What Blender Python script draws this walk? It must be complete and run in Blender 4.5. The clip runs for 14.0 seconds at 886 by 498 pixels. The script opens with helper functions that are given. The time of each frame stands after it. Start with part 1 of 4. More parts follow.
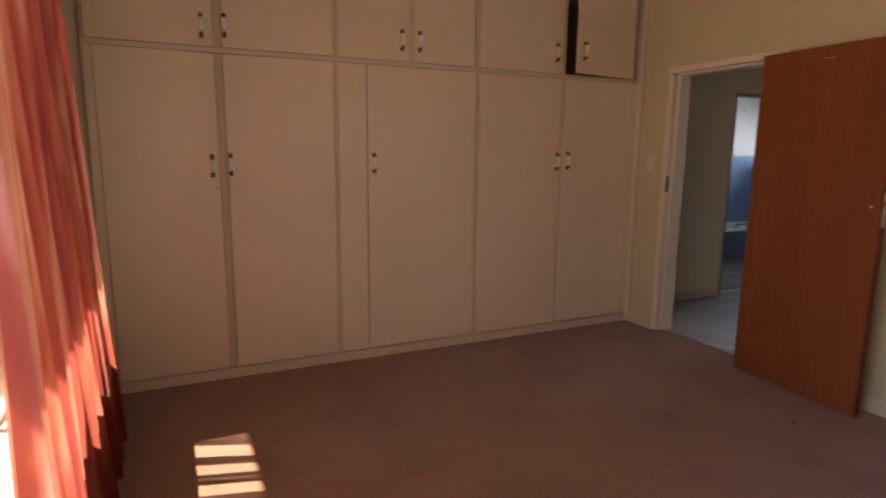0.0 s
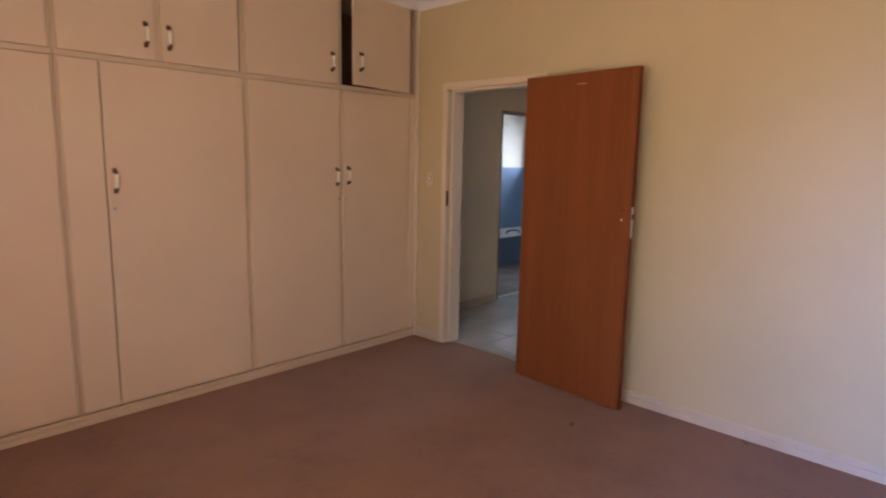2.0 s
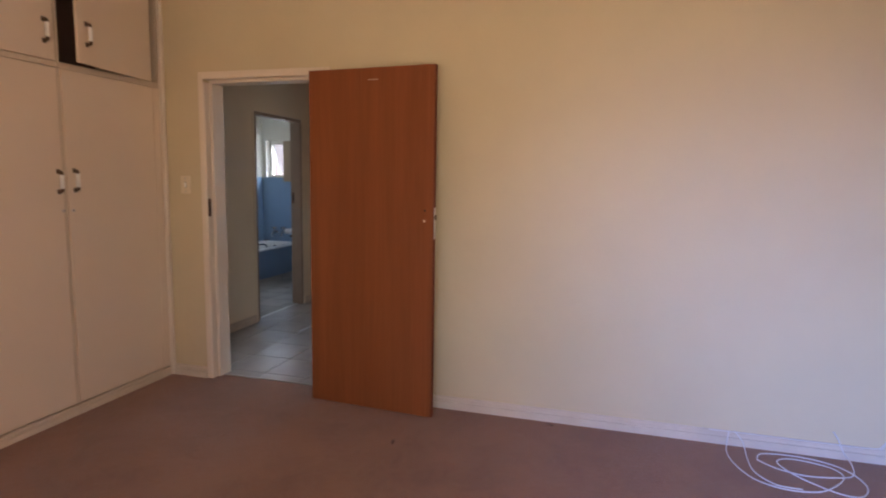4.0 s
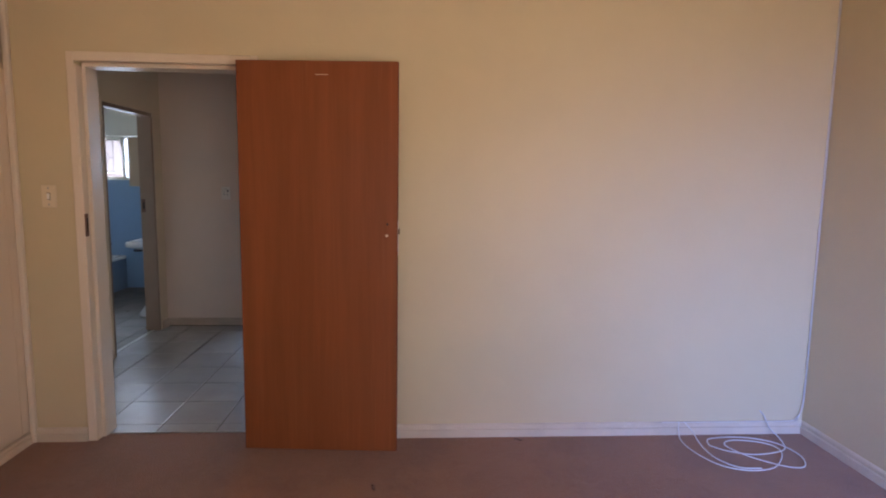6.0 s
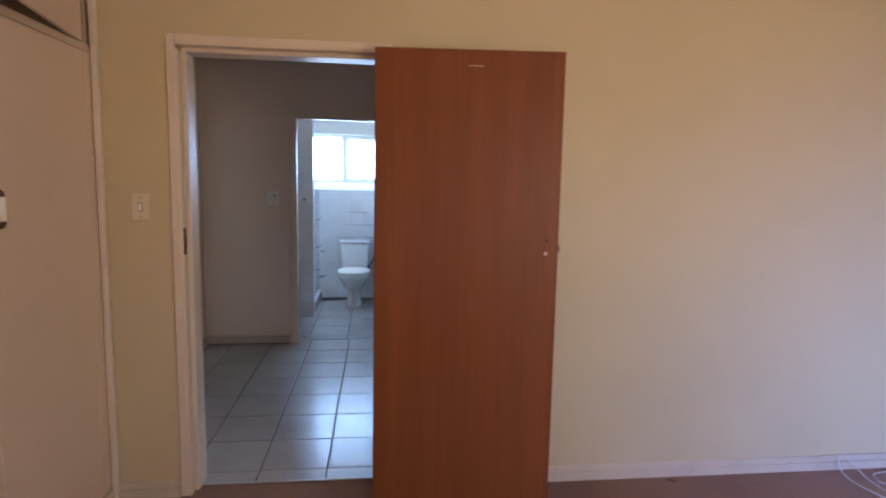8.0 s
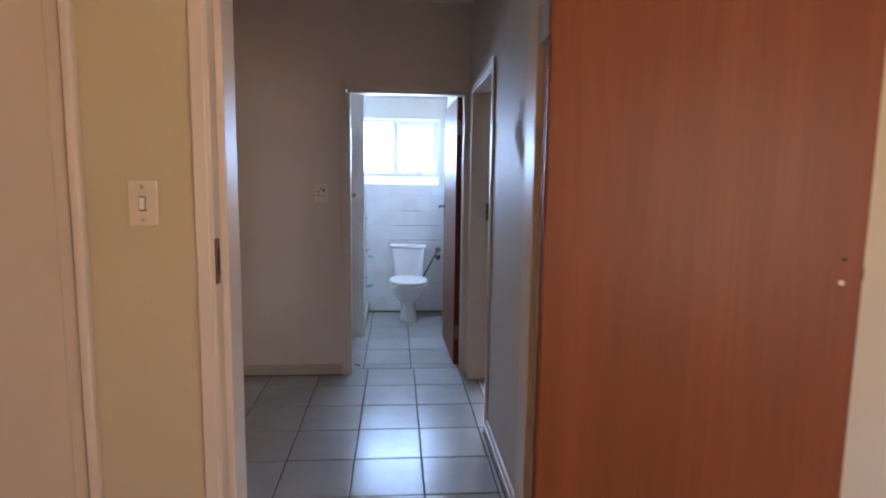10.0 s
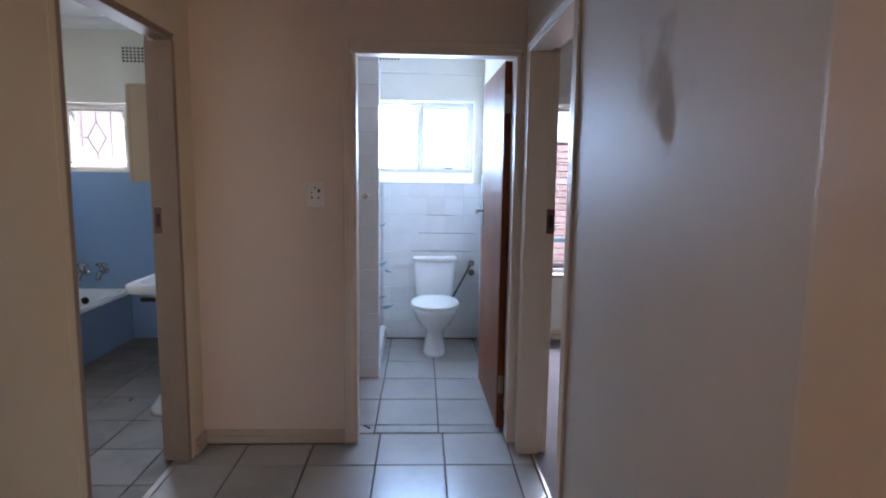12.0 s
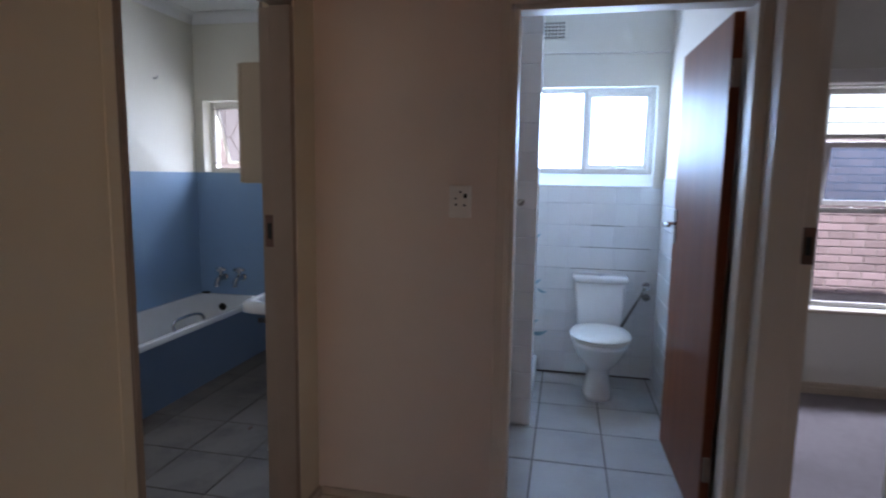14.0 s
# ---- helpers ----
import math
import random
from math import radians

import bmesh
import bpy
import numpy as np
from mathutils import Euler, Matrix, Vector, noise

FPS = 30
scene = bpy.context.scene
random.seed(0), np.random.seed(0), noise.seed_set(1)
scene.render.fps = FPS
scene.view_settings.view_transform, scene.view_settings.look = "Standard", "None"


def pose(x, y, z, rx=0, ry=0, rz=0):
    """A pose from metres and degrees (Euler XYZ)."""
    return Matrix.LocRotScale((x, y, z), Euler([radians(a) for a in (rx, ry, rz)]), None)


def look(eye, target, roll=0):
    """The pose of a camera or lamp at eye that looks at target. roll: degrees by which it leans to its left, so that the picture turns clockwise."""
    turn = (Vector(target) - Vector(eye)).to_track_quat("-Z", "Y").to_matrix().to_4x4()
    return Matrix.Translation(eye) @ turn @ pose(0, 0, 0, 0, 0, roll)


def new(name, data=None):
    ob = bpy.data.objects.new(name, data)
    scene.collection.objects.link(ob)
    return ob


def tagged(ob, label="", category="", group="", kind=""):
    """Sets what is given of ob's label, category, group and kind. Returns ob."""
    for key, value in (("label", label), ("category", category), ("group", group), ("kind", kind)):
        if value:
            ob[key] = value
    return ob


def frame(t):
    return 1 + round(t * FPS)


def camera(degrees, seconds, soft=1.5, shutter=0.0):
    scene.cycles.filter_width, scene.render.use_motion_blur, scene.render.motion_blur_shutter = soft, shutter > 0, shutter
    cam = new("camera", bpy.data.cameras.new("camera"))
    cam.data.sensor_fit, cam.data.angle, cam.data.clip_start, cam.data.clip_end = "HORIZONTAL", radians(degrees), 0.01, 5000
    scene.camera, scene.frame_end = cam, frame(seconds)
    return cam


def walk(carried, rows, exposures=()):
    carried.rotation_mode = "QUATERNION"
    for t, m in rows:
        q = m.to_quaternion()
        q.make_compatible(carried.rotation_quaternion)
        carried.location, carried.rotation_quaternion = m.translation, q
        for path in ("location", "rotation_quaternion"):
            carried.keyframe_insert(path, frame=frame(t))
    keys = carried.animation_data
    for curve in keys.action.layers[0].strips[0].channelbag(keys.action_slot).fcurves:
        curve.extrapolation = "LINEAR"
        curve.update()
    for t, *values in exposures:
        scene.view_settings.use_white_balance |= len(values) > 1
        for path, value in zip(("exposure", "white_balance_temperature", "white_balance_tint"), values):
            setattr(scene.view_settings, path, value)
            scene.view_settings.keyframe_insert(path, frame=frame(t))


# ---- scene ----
cam = camera(74.9, 14.0, soft=2.0, shutter=0.5)
PATH = [
    (0, (-0.236, -0.034, 1.448), (0.605, 1.749, 1.108), 0.6),
    (0.5, (-0.212, -0.022, 1.494), (0.793, 1.671, 1.143), 0.7),
    (1, (-0.164, 0.027, 1.512), (0.96, 1.645, 1.166), 0.9),
    (1.5, (-0.088, 0.119, 1.511), (1.189, 1.622, 1.181), 1.0),
    (2, (-0.06, 0.187, 1.502), (1.372, 1.549, 1.196), 1.1),
    (2.5, (-0.059, 0.315, 1.499), (1.502, 1.533, 1.217), 1.2),
    (3, (-0.036, 0.44, 1.459), (1.656, 1.476, 1.209), 1.3),
    (3.5, (-0.061, 0.561, 1.399), (1.776, 1.319, 1.174), 1.1),
    (4, (-0.029, 0.746, 1.411), (1.879, 1.294, 1.171), 0.9),
    (6.5, (0.227, 1.867, 1.47), (2.202, 1.664, 1.232), 1.0),
    (7, (0.345, 2.084, 1.475), (2.316, 1.848, 1.236), 1.2),
    (7.5, (0.473, 2.317, 1.487), (2.445, 2.078, 1.253), 1.3),
    (8, (0.63, 2.509, 1.488), (2.602, 2.279, 1.251), 1.1),
    (10.5, (2.063, 2.896, 1.414), (4.043, 2.765, 1.165), 0.8),
    (11, (2.366, 2.879, 1.414), (4.347, 2.78, 1.16), 0.8),
    (11.5, (2.684, 2.889, 1.414), (4.666, 2.809, 1.159), 0.8),
    (12, (2.921, 2.879, 1.407), (4.903, 2.803, 1.154), 0.8),
    (12.5, (3.137, 2.859, 1.413), (5.121, 2.805, 1.16), 0.8),
    (13, (3.313, 2.876, 1.397), (5.296, 2.931, 1.145), 0.7),
    (13.5, (3.513, 2.937, 1.387), (5.484, 3.165, 1.137), 0.8),
    (14, (3.665, 3.018, 1.395), (5.607, 3.425, 1.145), 0.9),
]
EXPOSURE = [(0.0, 2.19, 6850, 20), (0.5, 2.38, 6850, 20), (1.0, 2.55, 6850, 20), (1.5, 2.76, 6780, 20), (2.5, 2.87, 6600, 18), (4.0, 2.88, 6500, 18),
            (6.5, 2.84, 6180, 17), (8.0, 2.82, 6180, 17), (10.5, 3.26, 6350, 20), (11.0, 3.30, 6380, 20), (12.5, 3.10, 6600, 21), (13.2, 2.84, 6550, 21), (14.0, 2.46, 6520, 21)]
walk(cam, [(t, look(eye, target, roll)) for t, eye, target, roll in PATH], EXPOSURE)

# ---- world, sun, exposure ----
world = bpy.data.worlds.new("world")
scene.world = world
world.use_nodes = True
wn = world.node_tree.nodes
sky = wn.new("ShaderNodeTexSky")
sky.sky_type = "NISHITA"
sky.sun_disc = False
SUN_ELEV = 55.0
sky.sun_elevation = radians(SUN_ELEV)
sky.sun_rotation = radians(-90)
sky.dust_density = 1.5
world.node_tree.links.new(sky.outputs[0], wn["Background"].inputs[0])
wn["Background"].inputs[1].default_value = 0.09

sun = new("sun", bpy.data.lights.new("sun", "SUN"))
sun.data.energy = 5.0
sun.data.angle = radians(0.5)
sun.data.color = (1.0, 0.96, 0.89)
sun.matrix_world = look((-math.cos(radians(SUN_ELEV)) * 20, 0.4, math.sin(radians(SUN_ELEV)) * 20), (0, 0, 0))


def daylight_panel(name, x, y0, y1, z0, z1, watts, color, way, spread):
    """Area lamp added for daylight through a window: an upright panel outside its panes."""
    la = bpy.data.lights.new(name, "AREA")
    la.shape, la.size, la.size_y, la.energy, la.color = "RECTANGLE", y1 - y0, z1 - z0, watts, color
    ob = new(name, la)
    c = Vector((x, (y0 + y1) / 2, (z0 + z1) / 2))
    ob.matrix_world = look(c, c + Vector(way))
    la.spread = radians(spread)
    return ob


# Added warm fill for light off the sunlit yard, turned towards the cupboards.
daylight_panel("warm_fill_bedroom", -0.95, -0.5, 1.5, 0.60, 2.05, 5.9, (1.0, 0.82, 0.59), (0.62, 1.0, 0.46), 180)
# Added blue panel for the sky, aimed low at the far wall corner.
daylight_panel("skylight_bedroom_low", -0.90, -0.5, 1.5, 0.60, 2.05, 4.2, (0.19, 0.36, 1.0), (4.0, -1.25, -1.22), 58)
daylight_panel("skylight_toilet", 8.09, 2.45, 3.37, 1.43, 2.01, 6.3, (0.58, 0.77, 1.0), (-1, 0, 0), 180)
daylight_panel("skylight_bathroom", 8.30, 4.85, 5.85, 1.40, 2.00, 10.8, (0.72, 0.86, 1.0), (-1, 0.1, -0.1), 170)
daylight_panel("skylight_second_bedroom", 8.93, -0.1, 1.6, 2.2, 2.85, 28.0, (0.70, 0.80, 1.0), (-1, 0, -0.75), 150)


# ---- materials ----
def nodes_of(name):
    m = bpy.data.materials.new(name)
    m.use_nodes = True
    nt = m.node_tree
    return m, nt, nt.nodes["Principled BSDF"]


def add(nt, kind, **values):
    n = nt.nodes.new(kind)
    for k, v in values.items():
        n.inputs[k.replace("_", " ")].default_value = v
    return n


def ramp(nt, src, stops):
    r = nt.nodes.new("ShaderNodeValToRGB")
    el = r.color_ramp.elements
    while len(el) < len(stops):
        el.new(0.5)
    for e, (p, c) in zip(el, stops):
        e.position = p
        e.color = (*c, 1) if len(c) == 3 else c
    nt.links.new(src, r.inputs[0])
    return r


def shade(c, f):
    return tuple(min(1.0, v * f) for v in c)


def paint(name, color, rough=0.55, grain=60.0, bump=0.08, stain=0.10, big=1.3):
    """Painted plaster or board: soft large stains, fine relief from the roller."""
    m, nt, b = nodes_of(name)
    tc = nt.nodes.new("ShaderNodeTexCoord")
    n1 = add(nt, "ShaderNodeTexNoise", Scale=big, Detail=6.0, Roughness=0.6)
    nt.links.new(tc.outputs["Object"], n1.inputs["Vector"])
    r1 = ramp(nt, n1.outputs["Fac"], [(0.3, shade(color, 1 - stain)), (0.55, color), (0.8, shade(color, 1 + stain * 0.5))])
    nt.links.new(r1.outputs[0], b.inputs["Base Color"])
    n2 = add(nt, "ShaderNodeTexNoise", Scale=grain, Detail=4.0)
    nt.links.new(tc.outputs["Object"], n2.inputs["Vector"])
    n3 = add(nt, "ShaderNodeTexNoise", Scale=4.0, Detail=3.0)
    nt.links.new(tc.outputs["Object"], n3.inputs["Vector"])
    mix = nt.nodes.new("ShaderNodeMath")
    mix.operation = "MULTIPLY_ADD"
    nt.links.new(n3.outputs["Fac"], mix.inputs[0])
    mix.inputs[1].default_value = 2.5
    nt.links.new(n2.outputs["Fac"], mix.inputs[2])
    bp = add(nt, "ShaderNodeBump", Strength=bump, Distance=0.01)
    nt.links.new(mix.outputs[0], bp.inputs["Height"])
    nt.links.new(bp.outputs[0], b.inputs["Normal"])
    rr = nt.nodes.new("ShaderNodeMapRange")
    nt.links.new(n1.outputs["Fac"], rr.inputs[0])
    rr.inputs[3].default_value = rough - 0.08
    rr.inputs[4].default_value = rough + 0.08
    nt.links.new(rr.outputs[0], b.inputs["Roughness"])
    return m


def plain(name, color, rough=0.4, metal=0.0, vary=0.06):
    m, nt, b = nodes_of(name)
    tc = nt.nodes.new("ShaderNodeTexCoord")
    n1 = add(nt, "ShaderNodeTexNoise", Scale=9.0, Detail=5.0)
    nt.links.new(tc.outputs["Object"], n1.inputs["Vector"])
    r1 = ramp(nt, n1.outputs["Fac"], [(0.3, shade(color, 1 - vary)), (0.7, shade(color, 1 + vary))])
    nt.links.new(r1.outputs[0], b.inputs["Base Color"])
    b.inputs["Roughness"].default_value = rough
    b.inputs["Metallic"].default_value = metal
    return m


def veneer(name, dark, light, rough=0.38, gloss=0.05):
    """Flat timber veneer with upright grain, pale scuffs and patchy polish."""
    m, nt, b = nodes_of(name)
    tc = nt.nodes.new("ShaderNodeTexCoord")
    mp = nt.nodes.new("ShaderNodeMapping")
    mp.inputs["Scale"].default_value = (11.0, 11.0, 0.55)
    nt.links.new(tc.outputs["Object"], mp.inputs[0])
    n1 = add(nt, "ShaderNodeTexNoise", Scale=1.0, Detail=7.0, Roughness=0.65, Distortion=0.4)
    nt.links.new(mp.outputs[0], n1.inputs["Vector"])
    mp2 = nt.nodes.new("ShaderNodeMapping")
    mp2.inputs["Scale"].default_value = (120.0, 120.0, 3.0)
    nt.links.new(tc.outputs["Object"], mp2.inputs[0])
    n2 = add(nt, "ShaderNodeTexNoise", Scale=1.0, Detail=3.0)
    nt.links.new(mp2.outputs[0], n2.inputs["Vector"])
    ad = nt.nodes.new("ShaderNodeMath")
    ad.operation = "MULTIPLY_ADD"
    nt.links.new(n2.outputs["Fac"], ad.inputs[0])
    ad.inputs[1].default_value = 0.28
    nt.links.new(n1.outputs["Fac"], ad.inputs[2])
    r = ramp(nt, ad.outputs[0], [(0.36, dark), (0.68, tuple((a + c) / 2 for a, c in zip(dark, light))), (0.95, light)])
    mp3 = nt.nodes.new("ShaderNodeMapping")
    mp3.inputs["Scale"].default_value = (55.0, 55.0, 1.1)
    nt.links.new(tc.outputs["Object"], mp3.inputs[0])
    n3 = add(nt, "ShaderNodeTexNoise", Scale=1.0, Detail=2.0)
    nt.links.new(mp3.outputs[0], n3.inputs["Vector"])
    n4 = add(nt, "ShaderNodeTexNoise", Scale=1.7, Detail=4.0)
    nt.links.new(tc.outputs["Object"], n4.inputs["Vector"])
    scuff = nt.nodes.new("ShaderNodeMath")
    scuff.operation = "MULTIPLY"
    nt.links.new(ramp(nt, n3.outputs["Fac"], [(0.60, (0, 0, 0)), (0.78, (0.4, 0.4, 0.4))]).outputs[0], scuff.inputs[0])
    nt.links.new(ramp(nt, n4.outputs["Fac"], [(0.42, (0, 0, 0)), (0.62, (1, 1, 1))]).outputs[0], scuff.inputs[1])
    worn = nt.nodes.new("ShaderNodeMix")
    worn.data_type = "RGBA"
    nt.links.new(scuff.outputs[0], worn.inputs[0])
    nt.links.new(r.outputs[0], worn.inputs[6])
    worn.inputs[7].default_value = (light[0] * 1.35, light[1] * 1.9, light[2] * 2.4, 1)
    nt.links.new(worn.outputs[2], b.inputs["Base Color"])
    patchy = nt.nodes.new("ShaderNodeMapRange")
    nt.links.new(n4.outputs["Fac"], patchy.inputs[0])
    patchy.inputs[3].default_value, patchy.inputs[4].default_value = rough - 0.10, rough + 0.10
    nt.links.new(patchy.outputs[0], b.inputs["Roughness"])
    b.inputs["Specular IOR Level"].default_value = gloss
    bp = add(nt, "ShaderNodeBump", Strength=0.05, Distance=0.004)
    nt.links.new(ad.outputs[0], bp.inputs["Height"])
    nt.links.new(bp.outputs[0], b.inputs["Normal"])
    return m


def carpet_mat(name, a, c):
    m, nt, b = nodes_of(name)
    tc = nt.nodes.new("ShaderNodeTexCoord")
    n1 = add(nt, "ShaderNodeTexNoise", Scale=420.0, Detail=3.0)
    n2 = add(nt, "ShaderNodeTexNoise", Scale=2.2, Detail=8.0, Roughness=0.65)
    n4 = add(nt, "ShaderNodeTexNoise", Scale=26.0, Detail=5.0)
    for n in (n1, n2, n4):
        nt.links.new(tc.outputs["Object"], n.inputs["Vector"])
    s = nt.nodes.new("ShaderNodeMath")
    s.operation = "MULTIPLY_ADD"
    nt.links.new(n1.outputs["Fac"], s.inputs[0])
    s.inputs[1].default_value = 0.5
    nt.links.new(n2.outputs["Fac"], s.inputs[2])
    s2 = nt.nodes.new("ShaderNodeMath")
    s2.operation = "MULTIPLY_ADD"
    nt.links.new(n4.outputs["Fac"], s2.inputs[0])
    s2.inputs[1].default_value = 0.35
    nt.links.new(s.outputs[0], s2.inputs[2])
    r = ramp(nt, s2.outputs[0], [(0.6, a), (1.2, c)])
    nt.links.new(r.outputs[0], b.inputs["Base Color"])
    b.inputs["Roughness"].default_value = 0.95
    b.inputs["Sheen Weight"].default_value = 0.25
    b.inputs["Specular IOR Level"].default_value = 0.15
    v = add(nt, "ShaderNodeTexVoronoi", Scale=190.0)
    nt.links.new(tc.outputs["Object"], v.inputs["Vector"])
    bp = add(nt, "ShaderNodeBump", Strength=0.5, Distance=0.006)
    nt.links.new(v.outputs["Distance"], bp.inputs["Height"])
    nt.links.new(bp.outputs[0], b.inputs["Normal"])
    return m


def ceramic(name, color, rough=0.22, dirt=0.12, vary=0.06, big=5.0, gloss=0.5):
    """Glazed tile, a little different from piece to piece."""
    m, nt, b = nodes_of(name)
    tc = nt.nodes.new("ShaderNodeTexCoord")
    oi = nt.nodes.new("ShaderNodeObjectInfo")
    n1 = add(nt, "ShaderNodeTexNoise", Scale=big, Detail=6.0, Roughness=0.6)
    va = nt.nodes.new("ShaderNodeVectorMath")
    va.operation = "ADD"
    nt.links.new(tc.outputs["Object"], va.inputs[0])
    nt.links.new(oi.outputs["Random"], va.inputs[1])
    nt.links.new(va.outputs[0], n1.inputs["Vector"])
    r = ramp(nt, n1.outputs["Fac"], [(0.25, shade(color, 1 - dirt)), (0.5, color), (0.8, shade(color, 1.05))])
    hv = nt.nodes.new("ShaderNodeHueSaturation")
    mr = nt.nodes.new("ShaderNodeMapRange")
    nt.links.new(oi.outputs["Random"], mr.inputs[0])
    mr.inputs[3].default_value = 1 - vary
    mr.inputs[4].default_value = 1 + vary
    nt.links.new(mr.outputs[0], hv.inputs["Value"])
    nt.links.new(r.outputs[0], hv.inputs["Color"])
    nt.links.new(hv.outputs[0], b.inputs["Base Color"])
    mr2 = nt.nodes.new("ShaderNodeMapRange")
    nt.links.new(n1.outputs["Fac"], mr2.inputs[0])
    mr2.inputs[3].default_value = rough - 0.02
    mr2.inputs[4].default_value = rough + 0.05
    nt.links.new(mr2.outputs[0], b.inputs["Roughness"])
    b.inputs["Specular IOR Level"].default_value = gloss
    n2 = add(nt, "ShaderNodeTexNoise", Scale=14.0, Detail=2.0)
    nt.links.new(va.outputs[0], n2.inputs["Vector"])
    bp = add(nt, "ShaderNodeBump", Strength=0.06, Distance=0.01)
    nt.links.new(n2.outputs["Fac"], bp.inputs["Height"])
    nt.links.new(bp.outputs[0], b.inputs["Normal"])
    return m


def glass_mat(name, frosted=False, tint=(0.93, 0.95, 0.97), much=0.75):
    m = bpy.data.materials.new(name)
    m.use_nodes = True
    nt = m.node_tree
    nt.nodes.clear()
    out = nt.nodes.new("ShaderNodeOutputMaterial")
    tr = nt.nodes.new("ShaderNodeBsdfTransparent")
    mix = nt.nodes.new("ShaderNodeMixShader")
    if frosted:
        tl = nt.nodes.new("ShaderNodeBsdfTranslucent")
        tl.inputs[0].default_value = (*tint, 1)
        mix.inputs[0].default_value = much
        nt.links.new(tr.outputs[0], mix.inputs[1])
        nt.links.new(tl.outputs[0], mix.inputs[2])
    else:
        gl = nt.nodes.new("ShaderNodeBsdfGlossy")
        gl.inputs["Roughness"].default_value = 0.03
        fr = nt.nodes.new("ShaderNodeFresnel")
        nt.links.new(fr.outputs[0], mix.inputs[0])
        nt.links.new(tr.outputs[0], mix.inputs[1])
        nt.links.new(gl.outputs[0], mix.inputs[2])
    nt.links.new(mix.outputs[0], out.inputs[0])
    return m


def curtain_mat(name):
    """Thin, loosely woven red cloth that lets light through; maroon fold shade and sunlit streaks are in its colour."""
    m = bpy.data.materials.new(name)
    m.use_nodes = True
    nt = m.node_tree
    nt.nodes.clear()
    out = nt.nodes.new("ShaderNodeOutputMaterial")
    tc = nt.nodes.new("ShaderNodeTexCoord")
    mp = nt.nodes.new("ShaderNodeMapping")
    mp.inputs["Scale"].default_value = (5.0, 5.0, 0.9)
    nt.links.new(tc.outputs["Object"], mp.inputs[0])
    n = add(nt, "ShaderNodeTexNoise", Scale=1.0, Detail=6.0)
    nt.links.new(mp.outputs[0], n.inputs["Vector"])
    r = ramp(nt, n.outputs["Fac"], [(0.28, (0.20, 0.026, 0.038)), (0.48, (0.42, 0.095, 0.055)), (0.70, (0.80, 0.44, 0.27))])
    df = nt.nodes.new("ShaderNodeBsdfDiffuse")
    tl = nt.nodes.new("ShaderNodeBsdfTranslucent")
    nt.links.new(r.outputs[0], df.inputs[0])
    nt.links.new(r.outputs[0], tl.inputs[0])
    wv = add(nt, "ShaderNodeTexNoise", Scale=300.0, Detail=2.0)
    nt.links.new(tc.outputs["Object"], wv.inputs["Vector"])
    bp = add(nt, "ShaderNodeBump", Strength=0.2, Distance=0.003)
    nt.links.new(wv.outputs["Fac"], bp.inputs["Height"])
    nt.links.new(bp.outputs[0], df.inputs["Normal"])
    mix = nt.nodes.new("ShaderNodeMixShader")
    mix.inputs[0].default_value = 0.70
    nt.links.new(df.outputs[0], mix.inputs[1])
    nt.links.new(tl.outputs[0], mix.inputs[2])
    thin = nt.nodes.new("ShaderNodeMapRange")
    nt.links.new(n.outputs["Fac"], thin.inputs[0])
    thin.inputs[1].default_value, thin.inputs[2].default_value = 0.42, 0.78
    thin.inputs[3].default_value, thin.inputs[4].default_value = 0.05, 0.30
    gaps = nt.nodes.new("ShaderNodeMixShader")
    tr = nt.nodes.new("ShaderNodeBsdfTransparent")
    nt.links.new(thin.outputs[0], gaps.inputs[0])
    nt.links.new(mix.outputs[0], gaps.inputs[1])
    nt.links.new(tr.outputs[0], gaps.inputs[2])
    nt.links.new(gaps.outputs[0], out.inputs[0])
    return m


